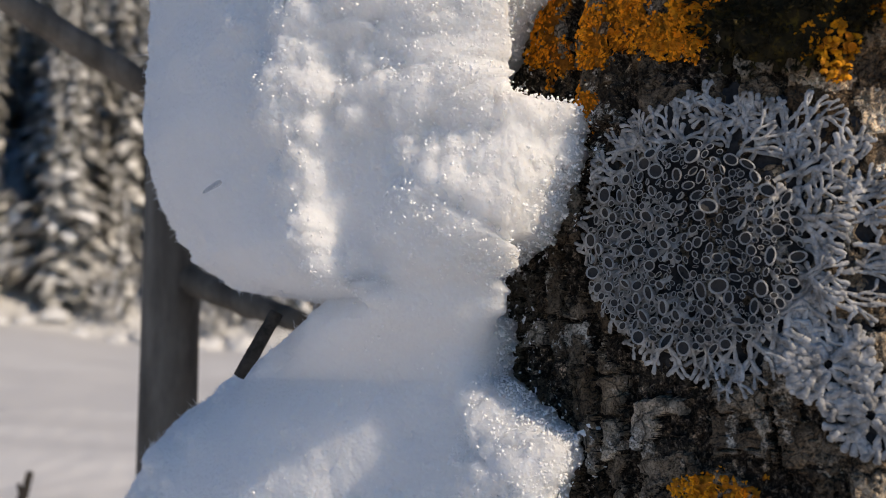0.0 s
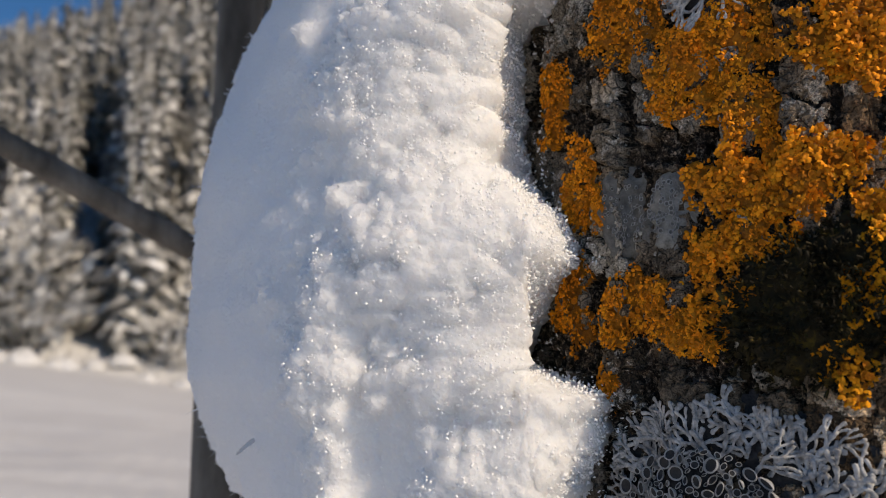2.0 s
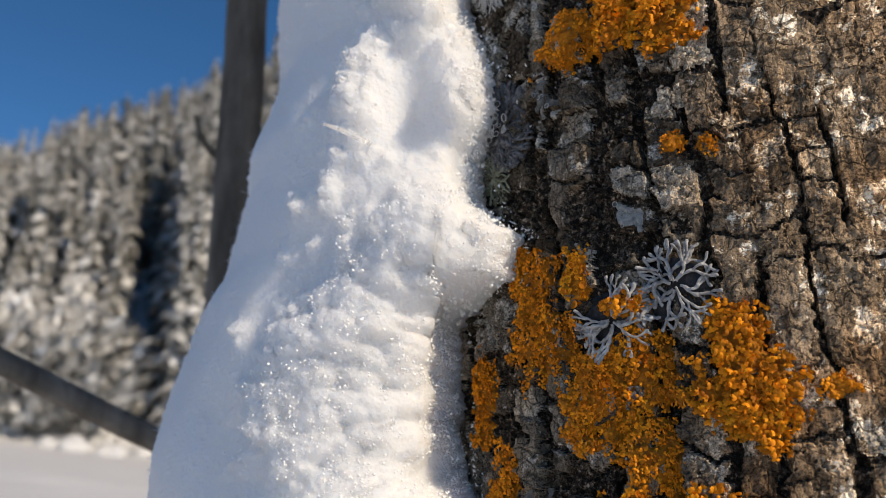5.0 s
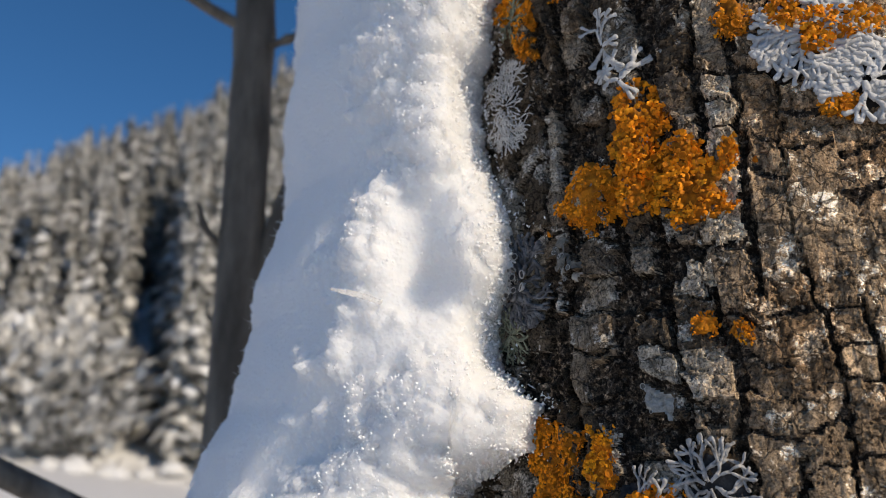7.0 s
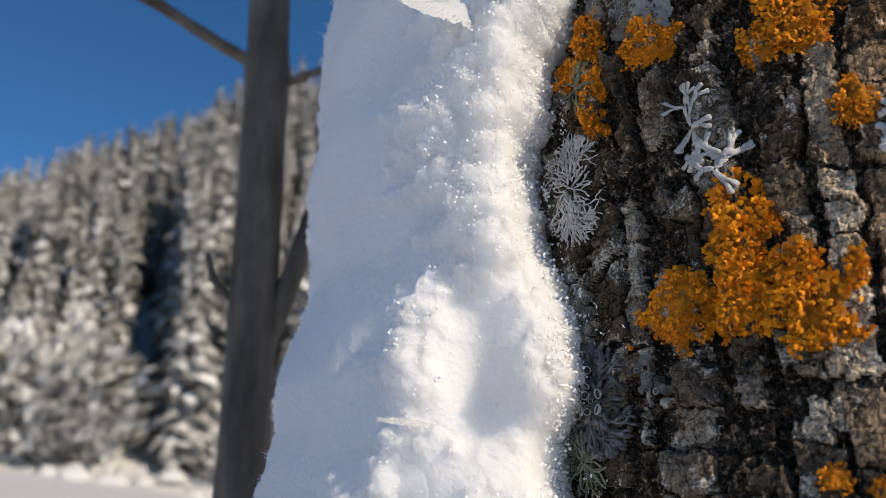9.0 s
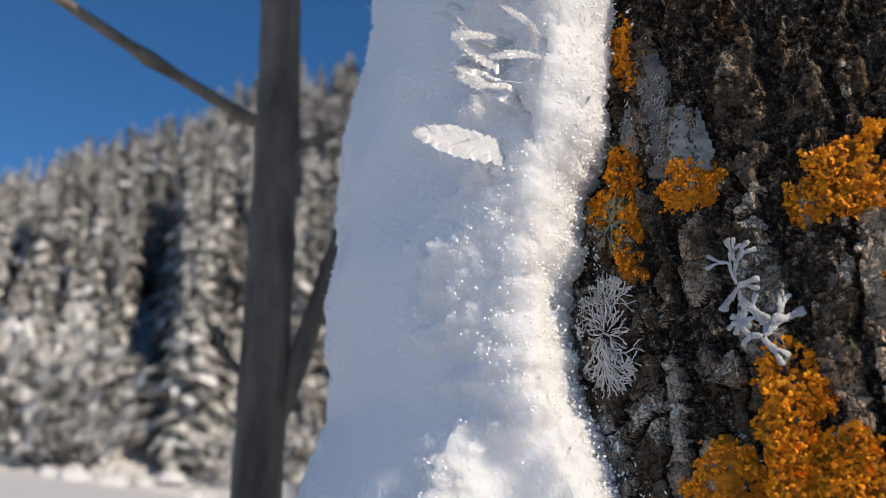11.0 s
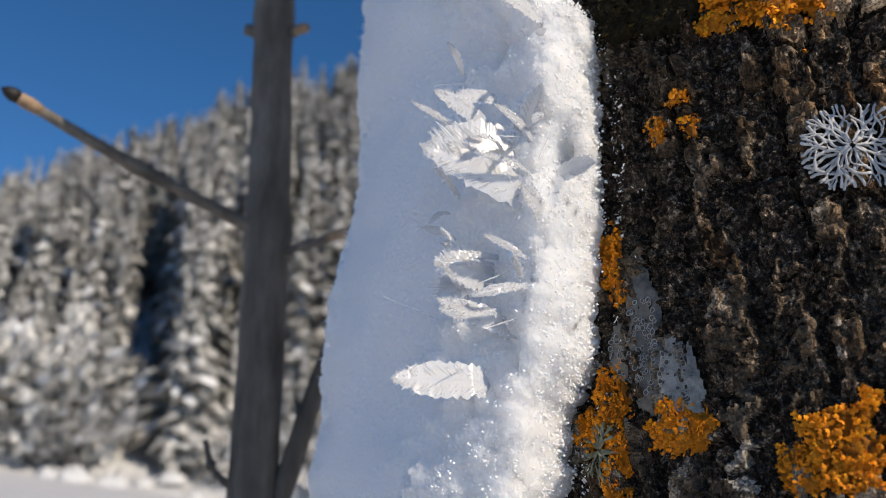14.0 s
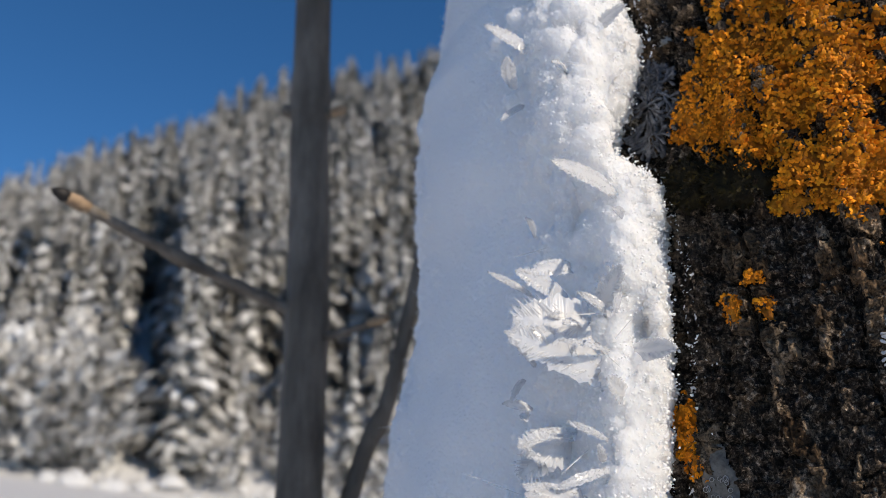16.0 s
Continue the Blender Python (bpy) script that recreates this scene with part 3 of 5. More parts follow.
woods = tagged(new("far_woods"), "dense frosted spruce forest covering the hillside", "forest", kind="stuff")
for which, mat_, nm in ((0, needle_mat, "crown"), (1, frost_mat, "frost")):
    vs, fs, n = [], [], 0
    for x, y, s, r, k, green in wood_trees:
        v, f = templates[k][which]
        if which:
            f = f[: 4 * int(len(f) / 4 * (0.06 if green else 0.6 + 0.4 * ((r * 7.3) % 1.0)))]
        c, q = math.cos(r), math.sin(r)
        wide = 0.9 + 1.0 * ((r * 3.7) % 1.0)
        v = v * np.array([wide, wide, 1.0])
        h = float(ground_height(np.array(x), np.array(y)))
        vs.append(np.stack([x + s * (c * v[:, 0] - q * v[:, 1]), y + s * (q * v[:, 0] + c * v[:, 1]), h + s * v[:, 2]], -1))
        fs.append(f + n)
        n += len(v)
    part(nm, mesh(nm, np.concatenate(vs), np.concatenate(fs), mat_, True), woods, kind="stuff")


def shrub(x, y, s, seed):
    """A low bush buried in snow: a lumpy mound with twigs sticking out."""
    root = new("snowy_bush")
    root.location = (x, y, float(ground_height(np.array(x), np.array(y))))
    tagged(root, "low bush buried under lumpy fresh snow", "bush", "bushes along the field")
    rng = random.Random(seed)
    n, k = 26, 12
    a, b = np.meshgrid(np.linspace(0, 2 * math.pi, n, endpoint=False), np.linspace(0, math.pi / 2, k))
    r = s * (0.75 + 0.8 * (fbm(np.cos(a) * 2 + seed, np.sin(a) * 2 + b * 2.5, 3, seed) - 0.4))
    v = np.stack([r * np.cos(b) * np.cos(a), r * np.cos(b) * np.sin(a), r * 0.8 * np.sin(b) - 0.1 * s], -1)
    part("snow_cap", mesh("snow_cap", v.reshape(-1, 3), grid_faces(n, k, True), field_mat), root)
    for q in range(5):
        a = rng.uniform(0, 6.28)
        tip = (1.15 * s * math.cos(a), 1.15 * s * math.sin(a), s * rng.uniform(0.5, 1.1))
        tv, tf = tube([(0, 0, 0), (tip[0] * 0.6, tip[1] * 0.6, tip[2] * 0.7), tip], [0.05, 0.035, 0.01], 6)
        part("twig", mesh("twig", tv, tf, stem_mat), root)


bush_rng = random.Random(9)
for q in range(26):
    a = radians(-2 + 42 * (q + bush_rng.uniform(-0.4, 0.4)) / 26)
    d = bush_rng.uniform(93, 99)
    shrub(-d * math.sin(a), d * math.cos(a), bush_rng.uniform(1.2, 2.6), q)


# ---- the trunk ----
trunk = tagged(new("tree_trunk"), "living tree trunk with fissured grey bark plates and lichens", "tree trunk")
c_th = np.concatenate([np.linspace(TH0 + 0.8, TH1 - 0.8, 42)[:-1], np.linspace(TH1 - 0.8, TH0 + 360.8, 150)[:-1]])
c_z = np.concatenate([np.linspace(-0.15, Z0 + 0.003, 150)[:-1], np.linspace(Z0 + 0.003, Z1 - 0.003, 60)[:-1], np.linspace(Z1 - 0.003, 3.6, 180)])
ct, cz = np.meshgrid(c_th, c_z)
ch = bark_relief(ct, cz)[0]
hidden = (ct > TH0 + 0.5) & (ct < TH1 - 0.5) & (cz > Z0 + 0.002) & (cz < Z1 - 0.002)
edge_row = hidden & ((ct < TH0 + 1.2) | (ct > TH1 - 1.2) | (cz < Z0 + 0.005) | (cz > Z1 - 0.005))
ch = np.where(edge_row, ch - 0.0012, np.where(hidden, -0.007, ch))
flare = 0.02 * np.exp(-np.clip(cz, 0, 9) / 0.12) - 0.004 * np.clip(cz - 1.6, 0, 9)
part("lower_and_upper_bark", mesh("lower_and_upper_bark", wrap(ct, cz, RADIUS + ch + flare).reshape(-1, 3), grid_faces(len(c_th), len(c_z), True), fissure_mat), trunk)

verts = wrap(g_th, g_z, RADIUS + g_h).reshape(-1, 3)
quads = grid_faces(NU, NV)
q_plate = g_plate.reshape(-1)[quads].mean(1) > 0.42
q_id = g_id.reshape(-1)[quads[:, 0]]


def subset(faces):
    used, inverse = np.unique(faces, return_inverse=True)
    return verts[used], inverse.reshape(faces.shape)


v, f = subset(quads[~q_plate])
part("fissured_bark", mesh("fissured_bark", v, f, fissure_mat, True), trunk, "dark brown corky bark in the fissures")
order = np.argsort(q_id[q_plate], kind="stable")
plate_quads, ids = quads[q_plate][order], q_id[q_plate][order]
cuts = np.flatnonzero(np.diff(ids)) + 1
rest, count = [], 0
for group in np.split(plate_quads, cuts):
    p = group[:, 0]
    mt, mz = g_th.reshape(-1)[p].mean(), g_z.reshape(-1)[p].mean()
    if count < 300 and len(group) > 30 and -52 < mt < -8 and 1.268 < mz < 1.556:
        v, f = subset(group)
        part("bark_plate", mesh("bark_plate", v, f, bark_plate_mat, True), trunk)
        count += 1
    else:
        rest.append(group)
v, f = subset(np.concatenate(rest))
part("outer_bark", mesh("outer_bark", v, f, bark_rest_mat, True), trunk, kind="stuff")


# ---- lichens on the bark ----
def patch_mask(th, z, ru, rv, seed, ragged=0.55):
    """The cells of the bark's grid inside an uneven blob, and how deep inside they lie."""
    a, b = (g_th - th) * ARC, (g_z - z) * 1000
    grain = min(2.6, 0.75 * max(ru, rv))
    near = (np.abs(a) < ru * 1.7) & (np.abs(b) < rv * 1.7)
    d = np.full(g_th.shape, -1.0)
    aa, bb = a[near], b[near]
    d[near] = 1 - np.hypot(aa / ru, bb / rv) + ragged * 2 * (fbm(aa / grain + seed, bb / grain, 4, seed) - 0.5)
    return d


def skin(name, th, z, ru, rv, seed, mat_, parent, lift, bumps, bump_size, plates_only=False, label="", ragged=0.55, frill=0.0):
    d = patch_mask(th, z, ru, rv, seed, ragged)
    if plates_only:
        d = np.where(g_plate > 0.5, d, -1.0)
    inside = (d > 0)
    q = quads[inside.reshape(-1)[quads].all(1)]
    if len(q) < 4:
        return
    used, inverse = np.unique(q, return_inverse=True)
    tt, zz = g_th.reshape(-1)[used], g_z.reshape(-1)[used]
    rise = smooth(0.0, 0.35, d.reshape(-1)[used])
    base = (g_h if plates_only else g_soft).reshape(-1)[used]
    r = RADIUS + base + (lift * rise - 0.15 * (1 - rise)) / 1000 + bumps / 1000 * rise * (fbm(tt * ARC / bump_size, zz * 1000 / bump_size, 3, seed + 3) - 0.35)
    if frill:
        n1 = 1 - np.abs(2 * fbm(tt * ARC / 1.5, zz * 1000 / 1.5, 2, seed + 6) - 1) * 2.2
        n2 = 1 - np.abs(2 * fbm(tt * ARC / 0.75, zz * 1000 / 0.75, 2, seed + 7) - 1) * 2.2
        r = r + rise * frill * (0.6 * n1 + 0.4 * n2) / 1000
    part(name, mesh(name, wrap(tt, zz, r), inverse.reshape(q.shape), mat_), parent, label)


def cup_mesh(name, rim, disc):
    """An apothecium of radius 1: a raised round rim about a sunken disc."""
    n, prof = 14, [(0.55, -0.5), (0.98, 0.0), (1.03, 0.20), (0.93, 0.30), (0.79, 0.08)]
    vs = [(r * math.cos(2 * math.pi * k / n), r * math.sin(2 * math.pi * k / n), h) for r, h in prof for k in range(n)] + [(0, 0, 0.04)]
    fs = [(i * n + k, i * n + (k + 1) % n, (i + 1) * n + (k + 1) % n, (i + 1) * n + k) for i in range(len(prof) - 1) for k in range(n)]
    last = (len(prof) - 1) * n
    fs += [(last + k, last + (k + 1) % n, len(vs) - 1) for k in range(n)]
    me = mesh(name, vs, fs, [rim, disc])
    for p in me.polygons[-n:]:
        p.material_index = 1
    return me


grey_cup = cup_mesh("apothecium", rim_mat, disc_mat)
pale_cup = cup_mesh("apothecium", rim_mat, pale_disc_mat)
orange_cup = cup_mesh("apothecium", orange_mat, orange_disc_mat)


def cup(me, th, z, a, b, off, size, parent, rng, tilt=42, oval=0.4):
    p = place(th, z, a, b, off)
    turn = basis(th + a / ARC) @ pose(0, 0, 0, rng.uniform(-tilt, tilt), rng.uniform(-tilt, tilt), rng.uniform(0, 360))
    ob = part("apothecium", me, parent)
    s = size / 1000
    ob.matrix_world = Matrix.Translation(Vector(p)) @ turn @ Matrix.Diagonal((s, s * rng.uniform(1 - oval, 1), s, 1))


def ribbon(path, widths, lifts, th, z, vs, fs, thick, stem=None):
    """A flat lichen lobe with a rounded back, laid along path (mm) on the bark, grown from the ring stem. Returns its last ring."""
    n = len(path)
    pa = np.array(path)
    d = np.gradient(pa, axis=0)
    d /= np.maximum(np.hypot(d[:, 0], d[:, 1])[:, None], 1e-6)
    nn = np.stack([-d[:, 1], d[:, 0]], -1)
    w, l = np.array(widths), np.array(lifts)
    base = len(vs)
    rows = []
    for s, o in ((1.0, -1.0), (0.95, 0.7), (0.0, 0.85), (-0.95, 0.7), (-1.0, -1.0)):
        q = pa + nn * (w * s)[:, None]
        rows.append(place(th, z, q[:, 0], q[:, 1], l + o * thick))
    vs.extend(np.stack(rows, 1).reshape(-1, 3))
    rings = ([stem] if stem is not None else []) + [base + i * 5 for i in range(n)]
    for a, b in zip(rings[:-1], rings[1:]):
        for k in range(4):
            fs.append((a + k, a + k + 1, b + k + 1, b + k))
    e = rings[-1]
    fs.append((e, e + 1, e + 2, e + 3, e + 4))
    return e


def lobe(th, z, start, heading, length, width, rng, thick=0.2, lift=0.3, forks=2, curl=0.35):
    """One lobe that forks on its way out. Returns vertices and faces."""
    vs, fs = [], []
    todo = [(start, heading, length, width, forks, lift, None)]
    while todo:
        (x, y), h, left, w, f, l, stem = todo.pop()
        step = 0.32
        n = max(4, int(left / (f + 1) / step) + 1)
        path, ws, ls = [(x, y)], [w * 0.8], [l]
        for i in range(n):
            h += rng.uniform(-curl, curl)
            x, y = x + step * math.cos(h), y + step * math.sin(h)
            path.append((x, y))
            ws.append(w * (0.75 + 0.75 * (i + 1) / n) * rng.uniform(0.85, 1.15))
            ls.append(l + 0.12 * rng.uniform(-1, 1))
        if f == 0:
            x, y = x + 0.2 * math.cos(h), y + 0.2 * math.sin(h)
            path.append((x, y))
            ws.append(ws[-1] * 0.55)
            ls.append(l - 0.05)
        end = ribbon(path, ws, ls, th, z, vs, fs, thick, stem)
        if f > 0:
            for side in (-1, 1):
                spread = rng.uniform(0.28, 0.6)
                todo.append(((x + 0.15 * math.cos(h + side), y + 0.15 * math.sin(h + side)), h + side * spread, left * f / (f + 1) * rng.uniform(0.75, 1.1), w * rng.uniform(0.8, 1.0), f - 1, l + 0.06 * side, end))
    return vs, fs


def rosette(th, z, ru, rv, seed, label, mat_=None, inner=0.4, cups=0, width=0.45, density=1.0, cup_at=(0, 0), cup_r=0.6, forks=2, base=True, cup_size=(0.55, 1.15), thick=0.2, tiers=None):
    """A round leafy lichen: lobes that radiate and fork, with cups crowding its middle."""
    mat_ = mat_ or lobe_mat
    root = tagged(new("leafy_lichen"), label, "lichen", "leafy grey lichens")
    rng = random.Random(seed)
    if base:
        skin("thallus", th, z, ru * 0.98, rv * 0.98, seed, thallus_mat, root, 0.3, 0.5, 1.2, label="dark crumbly layer that blackens the gaps between the lobes", ragged=0.25)
    n = int(2 * math.pi * (ru + rv) / 2 * 0.75 / (width * 3.6) * density)
    for ring, (r0, r1, share) in enumerate(tiers or ((inner, 1.0, 1.0), (inner * 0.5, inner * 1.15, 0.22), (0.05, inner * 0.7, 0.08))):
        if inner < 0.25 and ring and not tiers:
            continue
        for k in range(max(4, int(n * share))):
            a = 2 * math.pi * (k + rng.uniform(-0.4, 0.4)) / max(4, int(n * share))
            out = rng.uniform(0.82, 1.06)
            s = r0 * rng.uniform(0.7, 1.2)
            start = (s * ru * math.cos(a), s * rv * math.sin(a))
            length = math.hypot((r1 * out - s) * ru * math.cos(a), (r1 * out - s) * rv * math.sin(a))
            head = math.atan2(rv * math.sin(a), ru * math.cos(a)) + rng.uniform(-0.25, 0.25)
            vs, fs = lobe(th, z, start, head, max(1.0, length), width * rng.uniform(0.8, 1.25), rng, thick=thick, lift=0.7 + 0.3 * ring + rng.uniform(-0.15, 0.5), forks=forks if length > 3 else 1)
            part("lobe", mesh("lobe", vs, fs, mat_), root)
    placed = []
    tries = 0
    while len(placed) < cups and tries < cups * 60:
        tries += 1
        a, q = rng.uniform(0, 2 * math.pi), math.sqrt(rng.random()) * cup_r
        x, y = cup_at[0] + q * ru * math.cos(a), cup_at[1] + q * rv * math.sin(a)
        s = rng.uniform(*cup_size) * (0.8 if tries > cups * 20 else 1.0)
        if all(math.hypot(x - px, y - py) > (s + ps) * 0.86 for px, py, ps in placed):
            placed.append((x, y, s))
            cup(grey_cup, th, z, x, y, 1.9 + rng.uniform(0, 0.7), s, root, rng, 26, 0.6)
    return root


def flakes(name, th, z, ru, rv, seed, mat_, parent, density, size, lift, tilt=0.9, ragged=0.55, narrow=1.0):
    """Many small curled lobes crowded over an uneven blob."""
    rng = np.random.default_rng(seed)
    n = int(4 * 1.9 * ru * rv * density)
    a, b = rng.uniform(-1.4, 1.4, n) * ru, rng.uniform(-1.4, 1.4, n) * rv
    grain = min(2.6, 0.75 * max(ru, rv))
    d = 1 - np.hypot(a / ru, b / rv) + ragged * 2 * (fbm(a / grain + seed, b / grain, 4, seed) - 0.5)
    holes = fbm(a / 1.1 + 3 * seed, b / 1.1, 2, seed + 9)
    keep = (d > 0) & (holes > 0.34)
    a, b, d = a[keep], b[keep], d[keep]
    n = len(a)
    t = th + a / ARC
    centre = place(th, z, a, b, lift * smooth(0, 0.5, d) * (0.35 + fbm(a / 1.6, b / 1.6, 3, seed + 4)) + 0.3)
    ar = np.radians(t)
    out = np.stack([np.sin(ar), -np.cos(ar), 0 * ar], -1)
    side = np.stack([np.cos(ar), np.sin(ar), 0 * ar], -1)
    up = np.cross(out, side)
    turn = np.arctan2(b, a) + rng.normal(0, 1.1, n)
    fwd = side * np.cos(turn)[:, None] + up * np.sin(turn)[:, None]
    lean = rng.uniform(0.0, tilt, n)[:, None]
    fwd2 = fwd * np.cos(lean) + out * np.sin(lean)
    nor = out * np.cos(lean) - fwd * np.sin(lean)
    lat = np.cross(nor, fwd2)
    s = (size * rng.uniform(0.6, 1.35, n) / 1000)[:, None]
    shape = [(0, 0, 0), (0.35, -0.55, 0.1), (0.95, -0.72, 0.02), (1.12, -0.15, 0.2), (0.9, 0.12, 0.3), (1.2, 0.38, 0.16), (0.8, 0.75, 0.0), (0.3, 0.5, 0.1), (0.6, 0.0, 0.42)]
    vs = np.stack([centre + s * (fx * fwd2 + fy * narrow * lat + (fz - 0.2) * nor) for fx, fy, fz in shape], 1).reshape(-1, 3)
    tri = np.array([(k, (k + 1) % 8, 8) for k in range(8)])
    fs = (np.arange(n)[:, None, None] * 9 + tri[None]).reshape(-1, 3)
    part(name, mesh(name, vs, fs, mat_), parent, kind="stuff")


def orange_lichen(th, z, ru, rv, seed, label="frilly orange lichen crust on the bark", mat_=None, cups=6, lift=0.9, ragged=0.85):
    root = tagged(new("orange_lichen"), label, "lichen", "orange lichens")
    mat_ = mat_ or orange_mat
    ru, rv = ru * 1.12, rv * 1.12
    skin("thallus", th, z, ru, rv, seed, gap_shade_mat, root, 0.05 + 0.22 * lift, 1.1, 1.3, ragged=ragged, frill=0.6)
    big = lift > 1.25
    flakes("frilled_lobe", th, z, ru, rv, seed, mat_, root, 6.0 if big else 9.0, 0.5 if big else 0.34, lift, ragged=ragged)
    rng = random.Random(seed)
    for k in range(cups):
        q, a = math.sqrt(rng.random()) * 0.7, rng.uniform(0, 6.28)
        cup(orange_cup, th, z, q * ru * math.cos(a), q * rv * math.sin(a), lift * 0.8 + 0.35, rng.uniform(0.3, 0.6), root, rng, 35, 0.2)
    return root


def crust_lichen(th, z, ru, rv, seed, rings=20, whole=False, dots=False):
    root = tagged(new("crust_lichen"), "thin pale grey crust lichen dotted with rimmed cups", "lichen", "pale crust lichens")
    skin("crust", th, z, ru * 1.2, rv * 1.2, seed, crust_mat, root, 0.5 if whole else 0.16, 0.2, 0.7, plates_only=not whole, ragged=0.35)
    if not root.children:
        skin("crust", th, z, ru, rv, seed, crust_mat, root, 0.2, 0.3, 0.7, ragged=0.35)
    rng = random.Random(seed)
    for k in range(rings):
        q, a = math.sqrt(rng.random()) * 0.85, rng.uniform(0, 6.28)
        x, y = q * ru * math.cos(a), q * rv * math.sin(a)
        t, h = th + x / ARC, z + y / 1000
        if whole or height_at(t, h, g_plate) > 0.6:
            off = 0.4 if whole else float(height_at(t, h, g_h) - height_at(t, h)) * 1000
            cup(pale_cup, th, z, x, y, off + 0.22, rng.uniform(0.2, 0.36) if dots else rng.uniform(0.26, 0.46), root, rng, 12, 0.35)


def moss(th, z, ru, rv, seed):
    root = tagged(new("moss_cushion"), "dark olive moss cushion with narrow pointed leaves", "moss", "moss cushions", kind="stuff")
    skin("base", th, z, ru, rv, seed, moss_mat, root, 1.2, 1.2, 1.4, ragged=0.28)
    flakes("leaves", th, z, ru, rv, seed + 1, moss_mat, root, 5.0, 0.85, 2.6, tilt=1.4, ragged=0.28, narrow=0.28)


# big rosette with its small neighbours
rosette(-33.9, 1.3105, 18.6, 17.6, 101, "large round blue-grey leafy lichen crowded with dark rimmed cups", tiers=((0.68, 1.0, 1.0), (0.54, 0.80, 0.5), (0.30, 0.50, 0.14), (0.10, 0.30, 0.06)), cups=460, width=0.24, density=0.66, forks=3, cup_at=(-3.2, -1.8), cup_r=0.68, cup_size=(0.34, 1.15), thick=0.06)
rosette(-25.1, 1.2955, 4.6, 4.8, 102, "small blue-grey leafy lichen below the large rosette", inner=0.12, width=0.34)
rosette(-22.3, 1.2904, 4.2, 4.6, 103, "small blue-grey leafy lichen below the large rosette", inner=0.12, width=0.34)
orange_lichen(-35.6, 1.2812, 4.6, 2.6, 110, "yellow-orange lichen tuft under the large rosette", yellow_mat)
moss(-25.8, 1.3362, 11.0, 8.6, 120)
moss(-20.5, 1.3385, 6.0, 8.0, 121)
moss(-15.0, 1.3400, 5.0, 8.0, 122)
# lowest orange group, about the moss
orange_lichen(-52.0, 1.3400, 4.0, 5.6, 130)
orange_lichen(-48.4, 1.3542, 2.9, 4.4, 131)
orange_lichen(-42.7, 1.3391, 3.2, 4.2, 132)
orange_lichen(-47.4, 1.3284, 2.2, 2.6, 133, "small rounded orange lichen patch on the bark")
orange_lichen(-33.0, 1.3412, 4.6, 5.6, 134, "broad thick mat of orange lichen beside moss", cups=14, lift=1.4)
orange_lichen(-25.5, 1.3505, 7.6, 4.0, 135, "broad thick mat of orange lichen beside moss", cups=14, lift=1.4)
orange_lichen(-20.0, 1.3385, 3.0, 5.6, 136, "yellow-orange lichen tufts growing through moss", yellow_mat, lift=1.6)
orange_lichen(-21.9, 1.3296, 2.4, 3.4, 137, "yellow-orange lichen tufts growing through moss", yellow_mat, lift=1.6)
orange_lichen(-17.0, 1.3450, 3.0, 5.0, 138, "yellow-orange lichen tufts growing through moss", yellow_mat, lift=1.6)
orange_lichen(-38.0, 1.3360, 2.6, 2.6, 139)
orange_lichen(-46.0, 1.3365, 2.8, 3.6, 142)
orange_lichen(-40.5, 1.3385, 2.4, 2.8, 143)
orange_lichen(-36.2, 1.3345, 3.0, 3.0, 144)
orange_lichen(-14.5, 1.3360, 2.4, 3.6, 145, "yellow-orange lichen tufts growing through moss", yellow_mat, lift=1.8)
orange_lichen(-28.5, 1.3525, 7.0, 3.6, 146, "broad thick mat of orange lichen beside moss", cups=14, lift=1.4)
orange_lichen(-20.5, 1.3540, 5.2, 2.8, 147, "broad thick mat of orange lichen beside moss", cups=14, lift=1.4)
orange_lichen(-30.0, 1.3455, 4.6, 4.6, 148, "broad thick mat of orange lichen beside moss", cups=8)
orange_lichen(-16.0, 1.3345, 4.6, 6.0, 149, "yellow-orange lichen tufts growing through moss", yellow_mat, lift=1.8)
crust_lichen(-43.2, 1.3506, 4.0, 5.0, 140, 75, True, True)
crust_lichen(-37.7, 1.3500, 3.3, 4.6, 141, 65, True, True)
# second orange group with grey rosettes
orange_lichen(-53.3, 1.3685, 3.4, 6.2, 150)
orange_lichen(-49.4, 1.3540, 2.4, 6.8, 151, "long narrow strip of orange lichen beside snow")
orange_lichen(-42.0, 1.3844, 4.0, 6.6, 152)
orange_lichen(-35.6, 1.3830, 2.2, 4.0, 153, "bright orange lichen crest in full sun", yellow_mat, cups=10)
orange_lichen(-41.0, 1.3760, 6.4, 5.0, 154)
orange_lichen(-34.6, 1.3680, 5.4, 5.6, 155)
orange_lichen(-28.6, 1.3700, 5.6, 5.2, 156, cups=16)
orange_lichen(-28.4, 1.3610, 4.2, 4.4, 157)
orange_lichen(-19.0, 1.3705, 4.4, 6.4, 158, "bright orange lichen with large frilled lobes", cups=10, lift=1.4)
orange_lichen(-17.3, 1.3655, 4.4, 3.6, 159, "bright orange lichen with large frilled lobes", cups=10, lift=1.4)
orange_lichen(-36.0, 1.3640, 2.6, 2.4, 160)
orange_lichen(-29.4, 1.3795, 2.6, 1.8, 170, "orange tuft growing over a leafy grey lichen", cups=4, lift=2.0)
orange_lichen(-10.4, 1.3679, 1.6, 1.0, 161, "tiny yellow-orange lichen speck on bark", None, 0)
orange_lichen(-22.9, 1.3995, 1.1, 1.5, 162, "tiny yellow-orange lichen speck on bark", None, 0)
orange_lichen(-19.6, 1.3984, 1.5, 1.0, 163, "tiny yellow-orange lichen speck on bark", None, 0)
